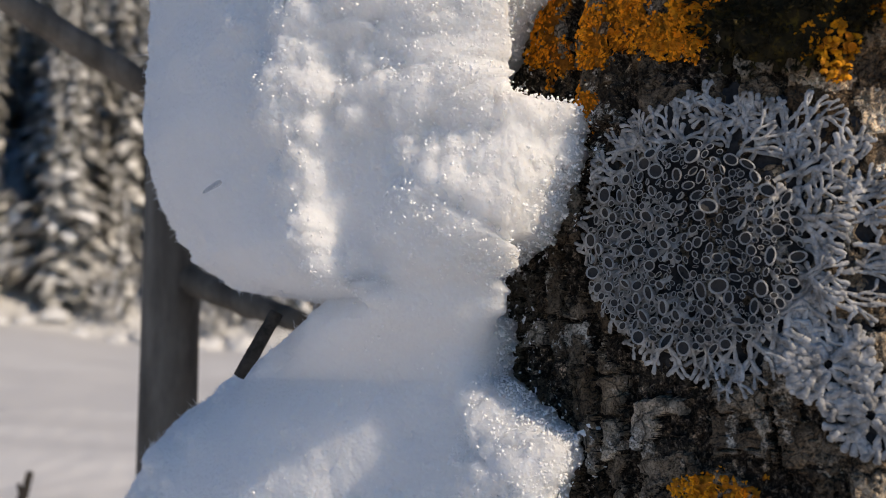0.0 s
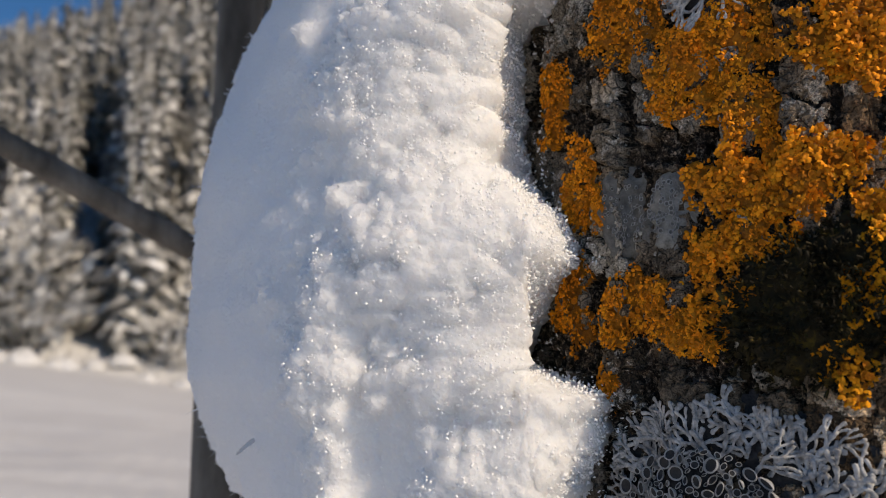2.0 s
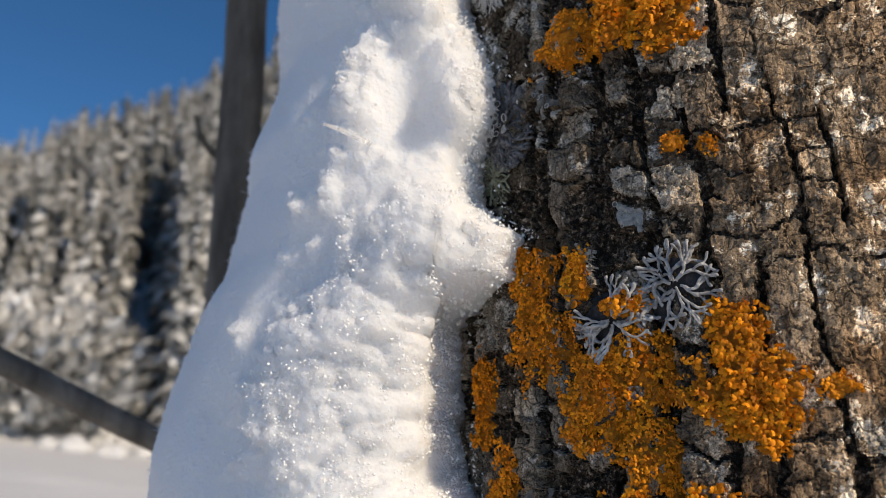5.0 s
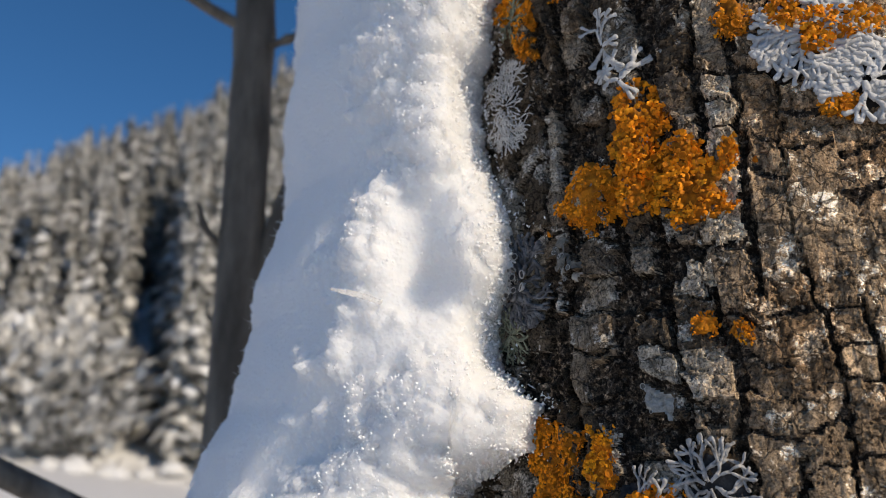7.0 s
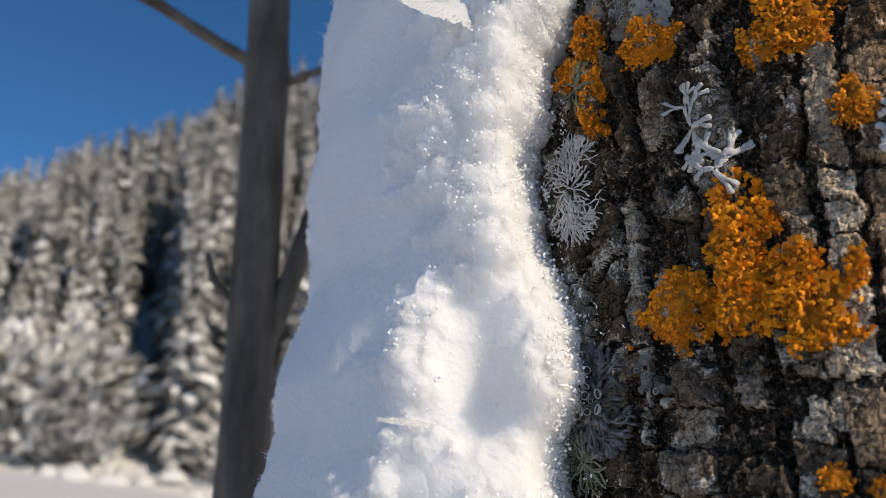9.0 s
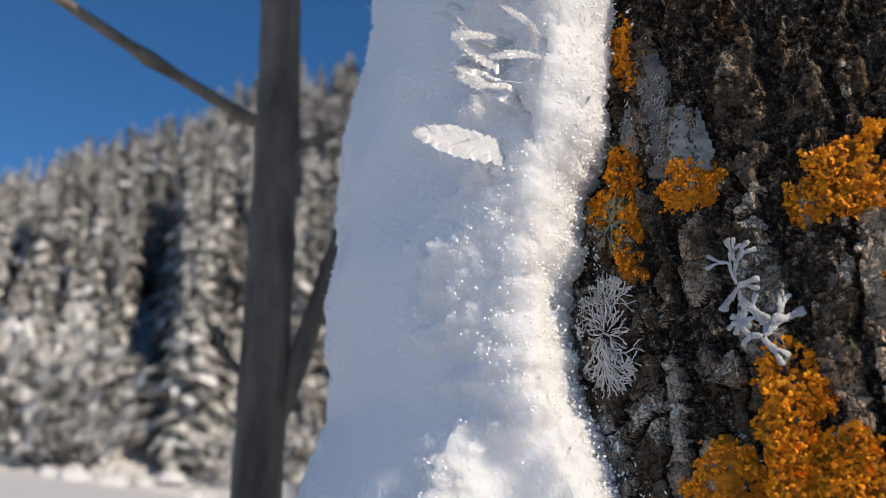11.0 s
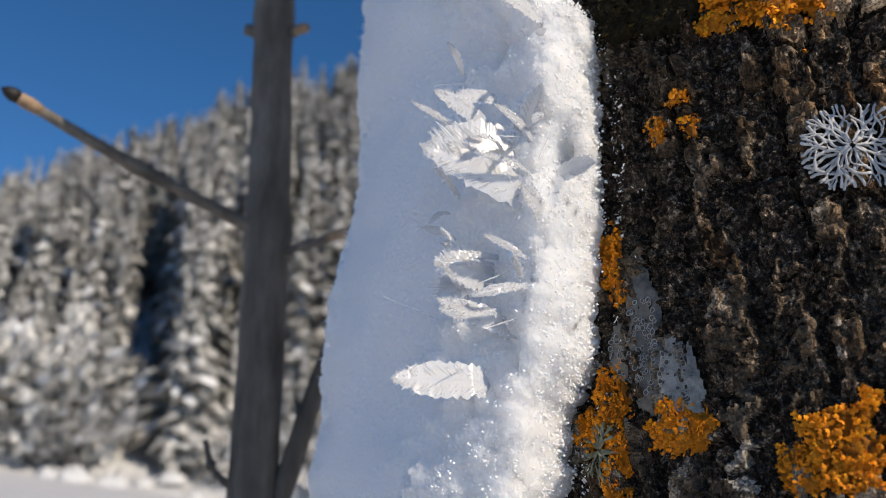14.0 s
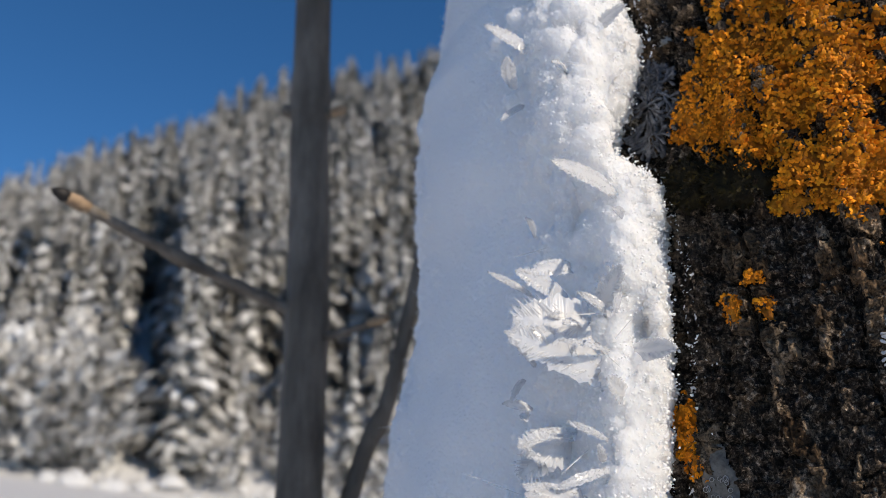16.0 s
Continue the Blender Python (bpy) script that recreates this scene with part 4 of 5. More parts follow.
rosette(-24.2, 1.3810, 4.8, 4.6, 164, "blue-grey leafy lichen with whitish centre", inner=0.12, cups=0, width=0.19, density=0.26, forks=3, thick=0.12)
rosette(-31.4, 1.3775, 4.6, 4.2, 165, "blue-grey leafy lichen half covered by orange lichen", inner=0.12, cups=0, width=0.19, density=0.26, forks=3, thick=0.12)
rosette(-45.2, 1.4093, 3.4, 6.6, 166, "dark grey leafy lichen beside snow, with shade put into its colour", shaded_lobe_mat, inner=0.3, cups=12, width=0.2, density=0.5, forks=3, base=False, cup_size=(0.35, 0.7))
crust_lichen(-38.7, 1.4100, 2.8, 4.0, 167, 16)
crust_lichen(-33.9, 1.3900, 2.8, 3.6, 168, 6)
crust_lichen(-29.1, 1.3907, 2.6, 3.4, 169, 4)
# the middle of the trunk
orange_lichen(-27.4, 1.4245, 3.6, 6.0, 180, "bright orange frilled lichen on grey bark", cups=8, lift=1.3)
orange_lichen(-34.4, 1.4184, 5.4, 3.4, 181, "bright orange frilled lichen on grey bark", cups=8, lift=1.1)
orange_lichen(-28.6, 1.4190, 4.2, 3.8, 182, "bright orange frilled lichen on grey bark", cups=8, lift=1.3)
orange_lichen(-22.4, 1.4182, 4.8, 4.4, 183, "bright orange frilled lichen on grey bark", cups=12, lift=1.4)
rosette(-31.0, 1.4406, 2.6, 4.0, 184, "small whitish leafy lichen with ragged lobes", white_lobe_mat, inner=0.05, width=0.30, density=0.34, base=False, forks=3, thick=0.07)
rosette(-28.9, 1.4343, 2.4, 3.8, 185, "small whitish leafy lichen with ragged lobes", white_lobe_mat, inner=0.05, width=0.30, density=0.34, base=False, forks=3, thick=0.07)
rosette(-46.2, 1.4377, 2.6, 7.8, 186, "thin pale lacy lichen along the snow edge", white_lobe_mat, inner=0.3, width=0.085, density=0.4, forks=3, base=False, thick=0.05)
rosette(-9.0, 1.4346, 7.4, 6.6, 187, "whitish leafy lichen mixed with orange tufts", white_lobe_mat, inner=0.2, cups=0, width=0.3, density=0.75, forks=3)
rosette(-4.9, 1.4275, 5.0, 4.2, 188, "whitish leafy lichen mixed with orange tufts", white_lobe_mat, inner=0.12, width=0.3, density=0.75, forks=3)
orange_lichen(-6.4, 1.4357, 3.4, 2.6, 189, "orange tuft on a whitish leafy lichen", lift=2.0)
orange_lichen(-11.2, 1.4380, 1.9, 2.1, 190, "orange tuft on a whitish leafy lichen", lift=2.0)
orange_lichen(-16.3, 1.4395, 3.0, 2.4, 191)
orange_lichen(-7.0, 1.4245, 2.6, 1.2, 192)
orange_lichen(-9.0, 1.4330, 1.6, 1.6, 193, "orange tuft on a whitish leafy lichen", lift=2.0)
# the upper trunk
orange_lichen(-43.1, 1.4590, 2.5, 4.0, 200)
orange_lichen(-45.8, 1.4556, 2.6, 2.6, 201)
orange_lichen(-42.6, 1.4517, 2.0, 2.6, 202)
orange_lichen(-42.7, 1.4462, 1.8, 2.4, 203, "small orange lichen patch beside the snow")
rosette(-44.6, 1.4523, 2.6, 3.2, 204, "small dull green strap-shaped lichen tuft", strap_mat, inner=0.1, width=0.13, density=0.6, base=False, forks=2, thick=0.07)
rosette(-47.6, 1.4022, 3.0, 3.4, 205, "small dull green strap-shaped lichen tuft", strap_mat, inner=0.1, width=0.13, density=0.6, base=False, forks=2, thick=0.07)
orange_lichen(-34.8, 1.4546, 3.6, 2.6, 206)
orange_lichen(-24.0, 1.4495, 2.6, 2.8, 207, "round orange lichen patch on grey bark", cups=3)
orange_lichen(-19.0, 1.4511, 4.0, 5.4, 208, "bright orange frilled lichen on grey bark", cups=14, lift=1.4)
crust_lichen(-37.8, 1.4655, 2.6, 8.0, 209, 70, True)
crust_lichen(-34.4, 1.4600, 2.4, 4.4, 210, 22, True)
crust_lichen(-41.6, 1.4640, 1.6, 4.4, 211, 16, True)
orange_lichen(-40.8, 1.4760, 2.0, 4.0, 212, "small orange lichen patch beside the snow")
orange_lichen(-30.3, 1.4963, 1.7, 1.4, 213, "tiny yellow-orange lichen speck on bark", None, 0)
orange_lichen(-33.6, 1.4923, 1.4, 1.7, 214, "tiny yellow-orange lichen speck on bark", None, 0)
orange_lichen(-29.6, 1.4917, 1.3, 1.3, 215, "tiny yellow-orange lichen speck on bark", None, 0)
rosette(-14.7, 1.4850, 3.8, 3.6, 216, "small whitish star-shaped leafy lichen on dark bark", white_lobe_mat, inner=0.1, width=0.13, density=0.5, forks=3, thick=0.09)
moss(-31.0, 1.5106, 5.4, 4.2, 220)
moss(-37.2, 1.5115, 3.8, 4.4, 221)
orange_lichen(-32.5, 1.5225, 5.0, 7.4, 222, "broad thick mat of orange lichen", cups=8, lift=1.2)
orange_lichen(-26.8, 1.5300, 7.0, 5.6, 223, "broad thick mat of orange lichen", cups=14, lift=1.4)
orange_lichen(-23.6, 1.5190, 6.0, 5.8, 224, "broad thick mat of orange lichen", cups=16, lift=1.5)
orange_lichen(-17.0, 1.5250, 5.6, 6.6, 225, "broad thick mat of orange lichen", cups=16, lift=1.5)
orange_lichen(-21.6, 1.5090, 4.4, 4.6, 226, "broad thick mat of orange lichen", cups=10, lift=1.5)
orange_lichen(-17.0, 1.5085, 3.4, 6.2, 227, "broad thick mat of orange lichen", cups=10, lift=1.5)
orange_lichen(-28.6, 1.5140, 2.8, 2.8, 228, "round orange lichen tuft over dark moss", cups=8, lift=2.2)
orange_lichen(-24.8, 1.5060, 3.0, 1.4, 229, "yellow lichen lobe reaching over dark moss", yellow_mat, 2)
orange_lichen(-22.0, 1.5390, 9.0, 4.5, 230, "broad thick mat of orange lichen", cups=8, lift=1.4)
crust_lichen(-38.0, 1.5385, 2.0, 3.4, 231, 0)
rosette(-40.6, 1.5255, 2.8, 7.8, 232, "dark grey leafy lichen beside snow, with shade put into its colour", shaded_lobe_mat, inner=0.3, width=0.2, density=0.6, forks=3, base=True)


# ---- snow plastered on the trunk ----
EDGE_Z = (1.2400, 1.2780, 1.2860, 1.2935, 1.3000, 1.3060, 1.3115, 1.3205, 1.3270, 1.3320, 1.3400, 1.3450, 1.3510, 1.3580, 1.3660, 1.3750, 1.3810, 1.3860, 1.3920, 1.3970, 1.4050, 1.4120, 1.4200, 1.4340, 1.4400, 1.4500, 1.4580, 1.4640, 1.4740, 1.4900, 1.5000, 1.5120, 1.5200, 1.5280, 1.5360, 1.5500)
EDGE_TH = (-50.0, -50.7, -48.5, -59.8, -57.8, -62.6, -51.0, -45.6, -45.3, -59.6, -53.2, -47.7, -49.7, -55.7, -56.6, -55.7, -56.3, -43.2, -42.2, -47.5, -47.5, -44.1, -45.8, -49.5, -50.0, -46.2, -44.9, -40.5, -40.0, -38.0, -37.6, -37.1, -43.9, -39.4, -37.8, -41.0)
DEEP_Z = (1.0500, 1.1500, 1.2400, 1.2620, 1.2700, 1.2775, 1.2830, 1.2880, 1.2930, 1.2980, 1.3045, 1.3071, 1.3117, 1.3200, 1.3300, 1.3400, 1.3500, 1.3600, 1.3700, 1.3800, 1.3870, 1.3930, 1.4000, 1.4070, 1.4140, 1.4200, 1.4300, 1.4400, 1.4500, 1.4600, 1.4700, 1.4800, 1.4900, 1.5000, 1.5100, 1.5200, 1.5300, 1.5400, 1.5500, 1.5700, 1.5900, 1.7000, 1.8000)
DEEP_R = (0.0750, 0.1200, 0.1400, 0.1364, 0.1371, 0.1334, 0.1277, 0.1213, 0.1129, 0.1054, 0.0955, 0.1141, 0.1251, 0.1333, 0.1387, 0.1388, 0.1366, 0.1348, 0.1296, 0.1245, 0.1215, 0.1164, 0.1134, 0.1107, 0.1111, 0.1087, 0.1042, 0.1041, 0.1050, 0.1022, 0.1025, 0.1006, 0.0974, 0.0944, 0.0934, 0.0950, 0.0949, 0.0940, 0.0880, 0.0850, 0.0800, 0.0770, 0.0660)

FRONT_Z = (1.05, 1.24, 1.293, 1.3015, 1.312, 1.33, 1.348, 1.37, 1.40, 1.43, 1.45, 1.48, 1.50, 1.52, 1.55, 1.65, 1.8)
FRONT_Y = (0.110, 0.116, 0.1130, 0.0985, 0.0970, 0.0960, 0.094, 0.0985, 0.098, 0.1035, 0.105, 0.103, 0.102, 0.102, 0.105, 0.107, 0.112)
# lumps and hollows: along the section, height, mm proud, reach along the section, reach in mm of height
LUMPS_LOW = ((0.43, 1.3365, 2.2, 0.06, 7), (0.48, 1.325, 2.4, 0.06, 8), (0.51, 1.312, 2.2, 0.06, 7), (0.52, 1.306, 1.4, 0.06, 5), (0.34, 1.3330, -1.2, 0.10, 8), (0.24, 1.3290, 2.6, 0.14, 4.5), (0.40, 1.3290, 1.0, 0.10, 5), (0.07, 1.3350, 3.6, 0.08, 7), (0.16, 1.3385, 2.6, 0.11, 6), (0.30, 1.3400, 1.6, 0.10, 6), (0.41, 1.316, -1.4, 0.06, 7),
             (0.22, 1.3140, 4.4, 0.13, 6.5), (0.10, 1.3130, 3.4, 0.08, 6), (0.05, 1.3390, 3.4, 0.08, 8), (0.12, 1.3280, 3.4, 0.08, 5), 
             (0.16, 1.3035, 1.6, 0.06, 3.5), (0.45, 1.296, -2.0, 0.25, 6), (0.07, 1.2835, 6.0, 0.09, 7), (0.38, 1.283, -2.0, 0.16, 11))
LUMPS_MID = ((0.19, 1.3900, 3.0, 0.15, 8), (0.10, 1.3880, 2.0, 0.10, 6), (0.30, 1.3780, 3.0, 0.16, 6), (0.17, 1.3790, 1.8, 0.09, 5), (0.27, 1.3960, -1.6, 0.035, 2), (0.26, 1.3690, 3.6, 0.18, 9), (0.12, 1.3665, 2.4, 0.10, 6), (0.36, 1.3735, 1.6, 0.08, 6),
             (0.20, 1.3480, 3.6, 0.18, 10), (0.04, 1.3475, 3.0, 0.09, 6), (0.10, 1.3590, -1.6, 0.12, 3.5), (0.50, 1.3985, 1.2, 0.08, 4), (0.34, 1.3438, 1.4, 0.06, 5))
LUMPS_TOP = ((0.20, 1.444, 3.0, 0.14, 10), (0.14, 1.431, 2.0, 0.1, 6), (0.24, 1.4115, -2.0, 0.075, 8), (0.36, 1.4145, 2.6, 0.07, 8), (0.06, 1.4140, 1.6, 0.07, 8), (0.10, 1.468, 3.4, 0.07, 12),
             (0.10, 1.450, 3.4, 0.08, 10), (0.10, 1.500, 3.0, 0.07, 5), (0.07, 1.4905, -6.0, 0.035, 3.2), (0.22, 1.533, 4.0, 0.12, 8), (0.16, 1.521, 4.0, 0.1, 8),
             (0.10, 1.484, 3.0, 0.07, 6), (0.30, 1.508, -1.0, 0.1, 6), (0.36, 1.452, 2.4, 0.15, 8), (0.32, 1.468, 1.4, 0.11, 7), (0.33, 1.484, 1.4, 0.1, 6), (0.30, 1.520, 1.6, 0.1, 7))


def puffs(a, v, size, seed):
    """Rounded clumps with creases between them, 0 to 1."""
    wa = a + 0.5 * size * (fbm(a / size, v / size, 2, seed + 1) - 0.5)
    wv = v + 0.5 * size * (fbm(a / size + 31, v / size, 2, seed + 2) - 0.5)
    f1, f2, _ = cells(wa / size, wv / size, seed)
    return np.sqrt(np.clip(1 - (f1 / 0.85) ** 2, 0, 1))


def snow_surface(s, z):
    """The snow's skin: s runs from 0 at its edge on the bark over 1 at its outer corner to 2 behind the trunk."""
    right = np.interp(z, EDGE_Z, EDGE_TH) - 1.2 - 1.0 * smooth(1.43, 1.45, z)
    even = sum(np.interp(z + q, EDGE_Z, EDGE_TH) for q in (-0.008, -0.004, 0.0, 0.004, 0.008)) / 5 - 1.2 - 1.0 * smooth(1.43, 1.45, z)
    rim_point, e = wrap(right, z, RADIUS + 0.003), wrap(even, z, RADIUS + 0.003)
    deep = wrap(-97 + 0 * z, z, np.interp(z, DEEP_Z, DEEP_R))
    y = np.interp(z, FRONT_Z, FRONT_Y)
    k = (y + 0.038) / (deep[..., 1] + 0.008)
    lx, ly = 0.012 + (deep[..., 0] - 0.012) * k, y + np.interp(z, (1.30, 1.32, 1.345, 1.37), (0.030, 0.040, 0.040, 0.031))
    w = e[..., 0] - lx
    back = wrap(-160 + 0 * z, z, RADIUS - 0.002)

    def cubic(t, p0, p1, p2, p3):
        return p0 * (1 - t) ** 3 + 3 * p1 * t * (1 - t) ** 2 + 3 * p2 * t * t * (1 - t) + p3 * t ** 3

    t, t2 = np.clip(s, 0, 1), np.clip(s - 1, 0, 1)
    x = np.where(s <= 1, cubic(t, e[..., 0], e[..., 0] - 0.3 * w, lx + 0.25 * w, lx), cubic(t2, lx, lx - 0.16 * w, back[..., 0] - 0.03, back[..., 0]))
    yy = np.where(s <= 1, cubic(t, e[..., 1], y - 0.001, y + 0.002, ly), cubic(t2, ly, ly + 0.024, back[..., 1], back[..., 1]))
    yy = yy - np.where(s < 0, s * 0.06, 0)
    x = x - np.where(s < 0, s * 0.03, 0)
    inlet = 1 - smooth(-0.05, 0.45, s)
    x, yy = x + (rim_point[..., 0] - e[..., 0]) * inlet, yy + (rim_point[..., 1] - e[..., 1]) * (1 - smooth(-0.05, 0.16, s))
    skin_ = np.stack([x, yy, z], -1)
    tx, ty = np.gradient(x, axis=1), np.gradient(yy, axis=1)
    n = np.maximum(np.hypot(tx, ty), 1e-9)
    nor = np.stack([-ty / n, tx / n, 0 * z], -1)
    rim = np.clip(1 - s / 0.12, 0, 1)[..., None]
    nor = nor * (1 - rim) + rim * np.array([-0.25, -0.95, 0.0])
    a, v = (0.8 * np.maximum(yy - y, 0) - x) * 1000, z * 1000
    limit = np.interp(z, (1.30, 1.40, 1.42, 1.45, 1.50, 1.54), (0.62, 0.52, 0.48, 0.38, 0.30, 0.42))
    front = smooth(-0.06, -0.03, s) * (1 - smooth(limit - 0.12, limit + 0.08, s + 0.34 * (fbm(a / 4, v / 4, 4, 314) - 0.5)))
    calm = 1 - smooth(1.2, 1.8, s)
    d = (1.2 * smooth(-0.03, 0.03, s) + 2.0 * smooth(0.0, 0.16, s)) * calm - 4.0 * smooth(-0.01, -0.07, s)
    lump = 0 * z
    for q, h, amp, rs, rz in LUMPS_LOW + LUMPS_MID + LUMPS_TOP:
        lump = lump + amp * np.exp(-((s - q) / rs) ** 2 - ((v - h * 1000) / rz) ** 2)
    heap = smooth(0.0, 2.0, lump + 3.6 * (fbm(a / 3.4, v / 3.4, 4, 316) - 0.47))
    heap = np.maximum(heap, 0.75 * smooth(1.44, 1.46, z))
    d = d + np.where(lump < 0, 1.2, 0.85) * lump + 1.6 * heap * front
    front = front * (0.22 + 0.78 * heap)
    clump = 1.1 * (puffs(a, v, 8.0, 353) - 0.6) + 2.4 * (puffs(a, v, 4.2, 312) - 0.6) + 1.9 * (puffs(a, v, 2.0, 320) - 0.6) + 0.75 * (puffs(a, v, 1.0, 330) - 0.6) + 0.35 * (puffs(a, v, 0.55, 340) - 0.6)
    d = d + smooth(-0.07, -0.02, s) * calm * (2.2 * (fbm(a / 15, v / 17, 3, 311) - 0.5) + clump * front + 0.22 * (fbm(a / 2.5, v / 2.5, 3, 317) - 0.5)
                                         + (0.45 * front + 0.05 + 0.6 * smooth(0.8, 1.0, s)) * (fbm(a / 0.6, v / 0.6, 2, 315) - 0.5) + 2.0 * smooth(0.8, 1.0, s) * (fbm(a / 2.2, v / 2.6, 3, 318) - 0.5)
                                         + 4.0 * smooth(0.7, 0.95, s) * (1 - smooth(1.312, 1.325, z)) * (fbm(a / 5, v / 4, 3, 319) - 0.5))
    fray = (3.0 * (fbm(a / 2.4 + 7, v / 3.3, 4, 301) - 0.5) + 1.6 * (fbm(a / 0.7, v / 0.8, 2, 302) - 0.5)) * np.clip(1 - s / 0.10, 0, 1) / 1000
    return skin_ + nor * (d / 1000)[..., None] + fray[..., None] * np.array([1.0, 0.3, 0.0]), front


sn_s = np.concatenate([np.linspace(-0.08, 0.6, 250)[:-1], np.linspace(0.6, 1.1, 80)[:-1], np.linspace(1.1, 2.0, 30)])
sn_z = np.concatenate([np.linspace(1.05, 1.245, 60)[:-1], np.linspace(1.245, 1.585, 1150)[:-1], np.linspace(1.585, 1.80, 50)])
ss, sz = np.meshgrid(sn_s, sn_z)
s_xyz, s_front = snow_surface(ss, sz)
snow = tagged(new("snow_mass"), "white snow plastered on one side of the trunk, granular where sunlit", "snow")
part("packed_snow", mesh("packed_snow", s_xyz.reshape(-1, 3), grid_faces(len(sn_s), len(sn_z)), snow_mat), snow)

# loose ice grains where the snow is coarse
du, dv = np.gradient(s_xyz, axis=1), np.gradient(s_xyz, axis=0)
s_nor = np.cross(du, dv)
s_nor /= np.maximum(np.linalg.norm(s_nor, axis=-1, keepdims=True), 1e-12)
if (s_nor[400, 100] @ np.array([0, -1, 0])) < 0:
    s_nor = -s_nor
area = np.linalg.norm(np.cross(du, dv), axis=-1)
coarse = s_front ** 2 * (0.15 + 1.2 * smooth(0.42, 0.58, fbm(ss * 22, sz * 1000 / 4, 4, 321))) + 1.4 * np.exp(-(ss / 0.035) ** 2)
inside = (sz > 1.25) & (sz < 1.58) & (ss > -0.05) & (ss < 1.15)
weight = (area * coarse * inside).reshape(-1)
rng = np.random.default_rng(77)
N = 21000
pick = rng.choice(len(weight), N, p=weight / weight.sum())
out = s_nor.reshape(-1, 3)[pick]
rim_ = np.exp(-(ss.reshape(-1)[pick] / 0.04) ** 2)
centre = s_xyz.reshape(-1, 3)[pick] + rng.normal(0, 0.00010, (N, 3)) + (out + np.array([0.6, 0, 0]) * rim_[:, None]) * (0.00008 + rng.exponential(0.00010, N) * (1 + 0.8 * rim_))[:, None]
axis = out + rng.normal(0, 0.7, (N, 3))
axis /= np.linalg.norm(axis, axis=1, keepdims=True)
side = np.cross(axis, rng.normal(0, 1, (N, 3)))
side /= np.linalg.norm(side, axis=1, keepdims=True)
third = np.cross(axis, side)
size = (0.00009 + 0.00022 * rng.random(N) ** 2)[:, None]
long = rng.uniform(0.8, 1.5, N)[:, None]
octa = np.stack([centre + axis * size * long, centre - axis * size * long, centre + side * size, centre + third * size * 0.8, centre - side * size, centre - third * size * 0.8], 1)
tri = np.array([(0, 2, 3), (0, 3, 4), (0, 4, 5), (0, 5, 2), (1, 3, 2), (1, 4, 3), (1, 5, 4), (1, 2, 5)])
part("ice_grain", mesh("ice_grain", octa.reshape(-1, 3), (np.arange(N)[:, None, None] * 6 + tri[None]).reshape(-1, 3), grain_mat), snow, "coarse glassy ice grains", "stuff")

# fine frost needles standing on the snow's outer corner
K = 7000
pick = rng.choice(len(weight), K, p=(lambda w: w / w.sum())((area * inside * smooth(0.78, 0.92, ss)).reshape(-1)))
centre = s_xyz.reshape(-1, 3)[pick]
axis = s_nor.reshape(-1, 3)[pick] + rng.normal(0, 0.45, (K, 3))
side = np.cross(axis, rng.normal(0, 1, (K, 3)))
side /= np.linalg.norm(side, axis=1, keepdims=True)
tall = (0.00025 + 0.0011 * rng.random(K) ** 4)[:, None]
spike = np.stack([centre + axis * tall, centre + side * 0.00007, centre - side * 0.00007 + axis * 0.00003, centre - axis * 0.0001], 1)
part("frost_needle", mesh("frost_needle", spike.reshape(-1, 3), (np.arange(K)[:, None, None] * 4 + np.array([(0, 1, 2), (0, 2, 3), (0, 3, 1), (1, 3, 2)])[None]).reshape(-1, 3), grain_mat, True), snow, "fine frost needles on the snow's outer edge", "stuff")

M = 1300
dz = rng.uniform(1.255, 1.575, M)
dt = np.interp(dz, EDGE_Z, EDGE_TH) - 0.8 - 1.0 * smooth(1.43, 1.45, dz) + rng.exponential(0.75, M) * (0.4 + 1.4 * vnoise(dz * 160, 0 * dz, 330))
centre = wrap(dt, dz, RADIUS + height_at(dt, dz, g_h) + 0.0001)
axis, side, third = (rng.normal(0, 1, (M, 3)) for _ in range(3))
size = (0.00006 + 0.00018 * rng.random(M) ** 2)[:, None]
octa = np.stack([centre + axis * size, centre - axis * size, centre + side * size, centre + third * size, centre - side * size, centre - third * size], 1)
part("frost_dust", mesh("frost_dust", octa.reshape(-1, 3), (np.arange(M)[:, None, None] * 6 + tri[None]).reshape(-1, 3), grain_mat, True), snow, "frost dust on the bark beside the snow", "stuff")


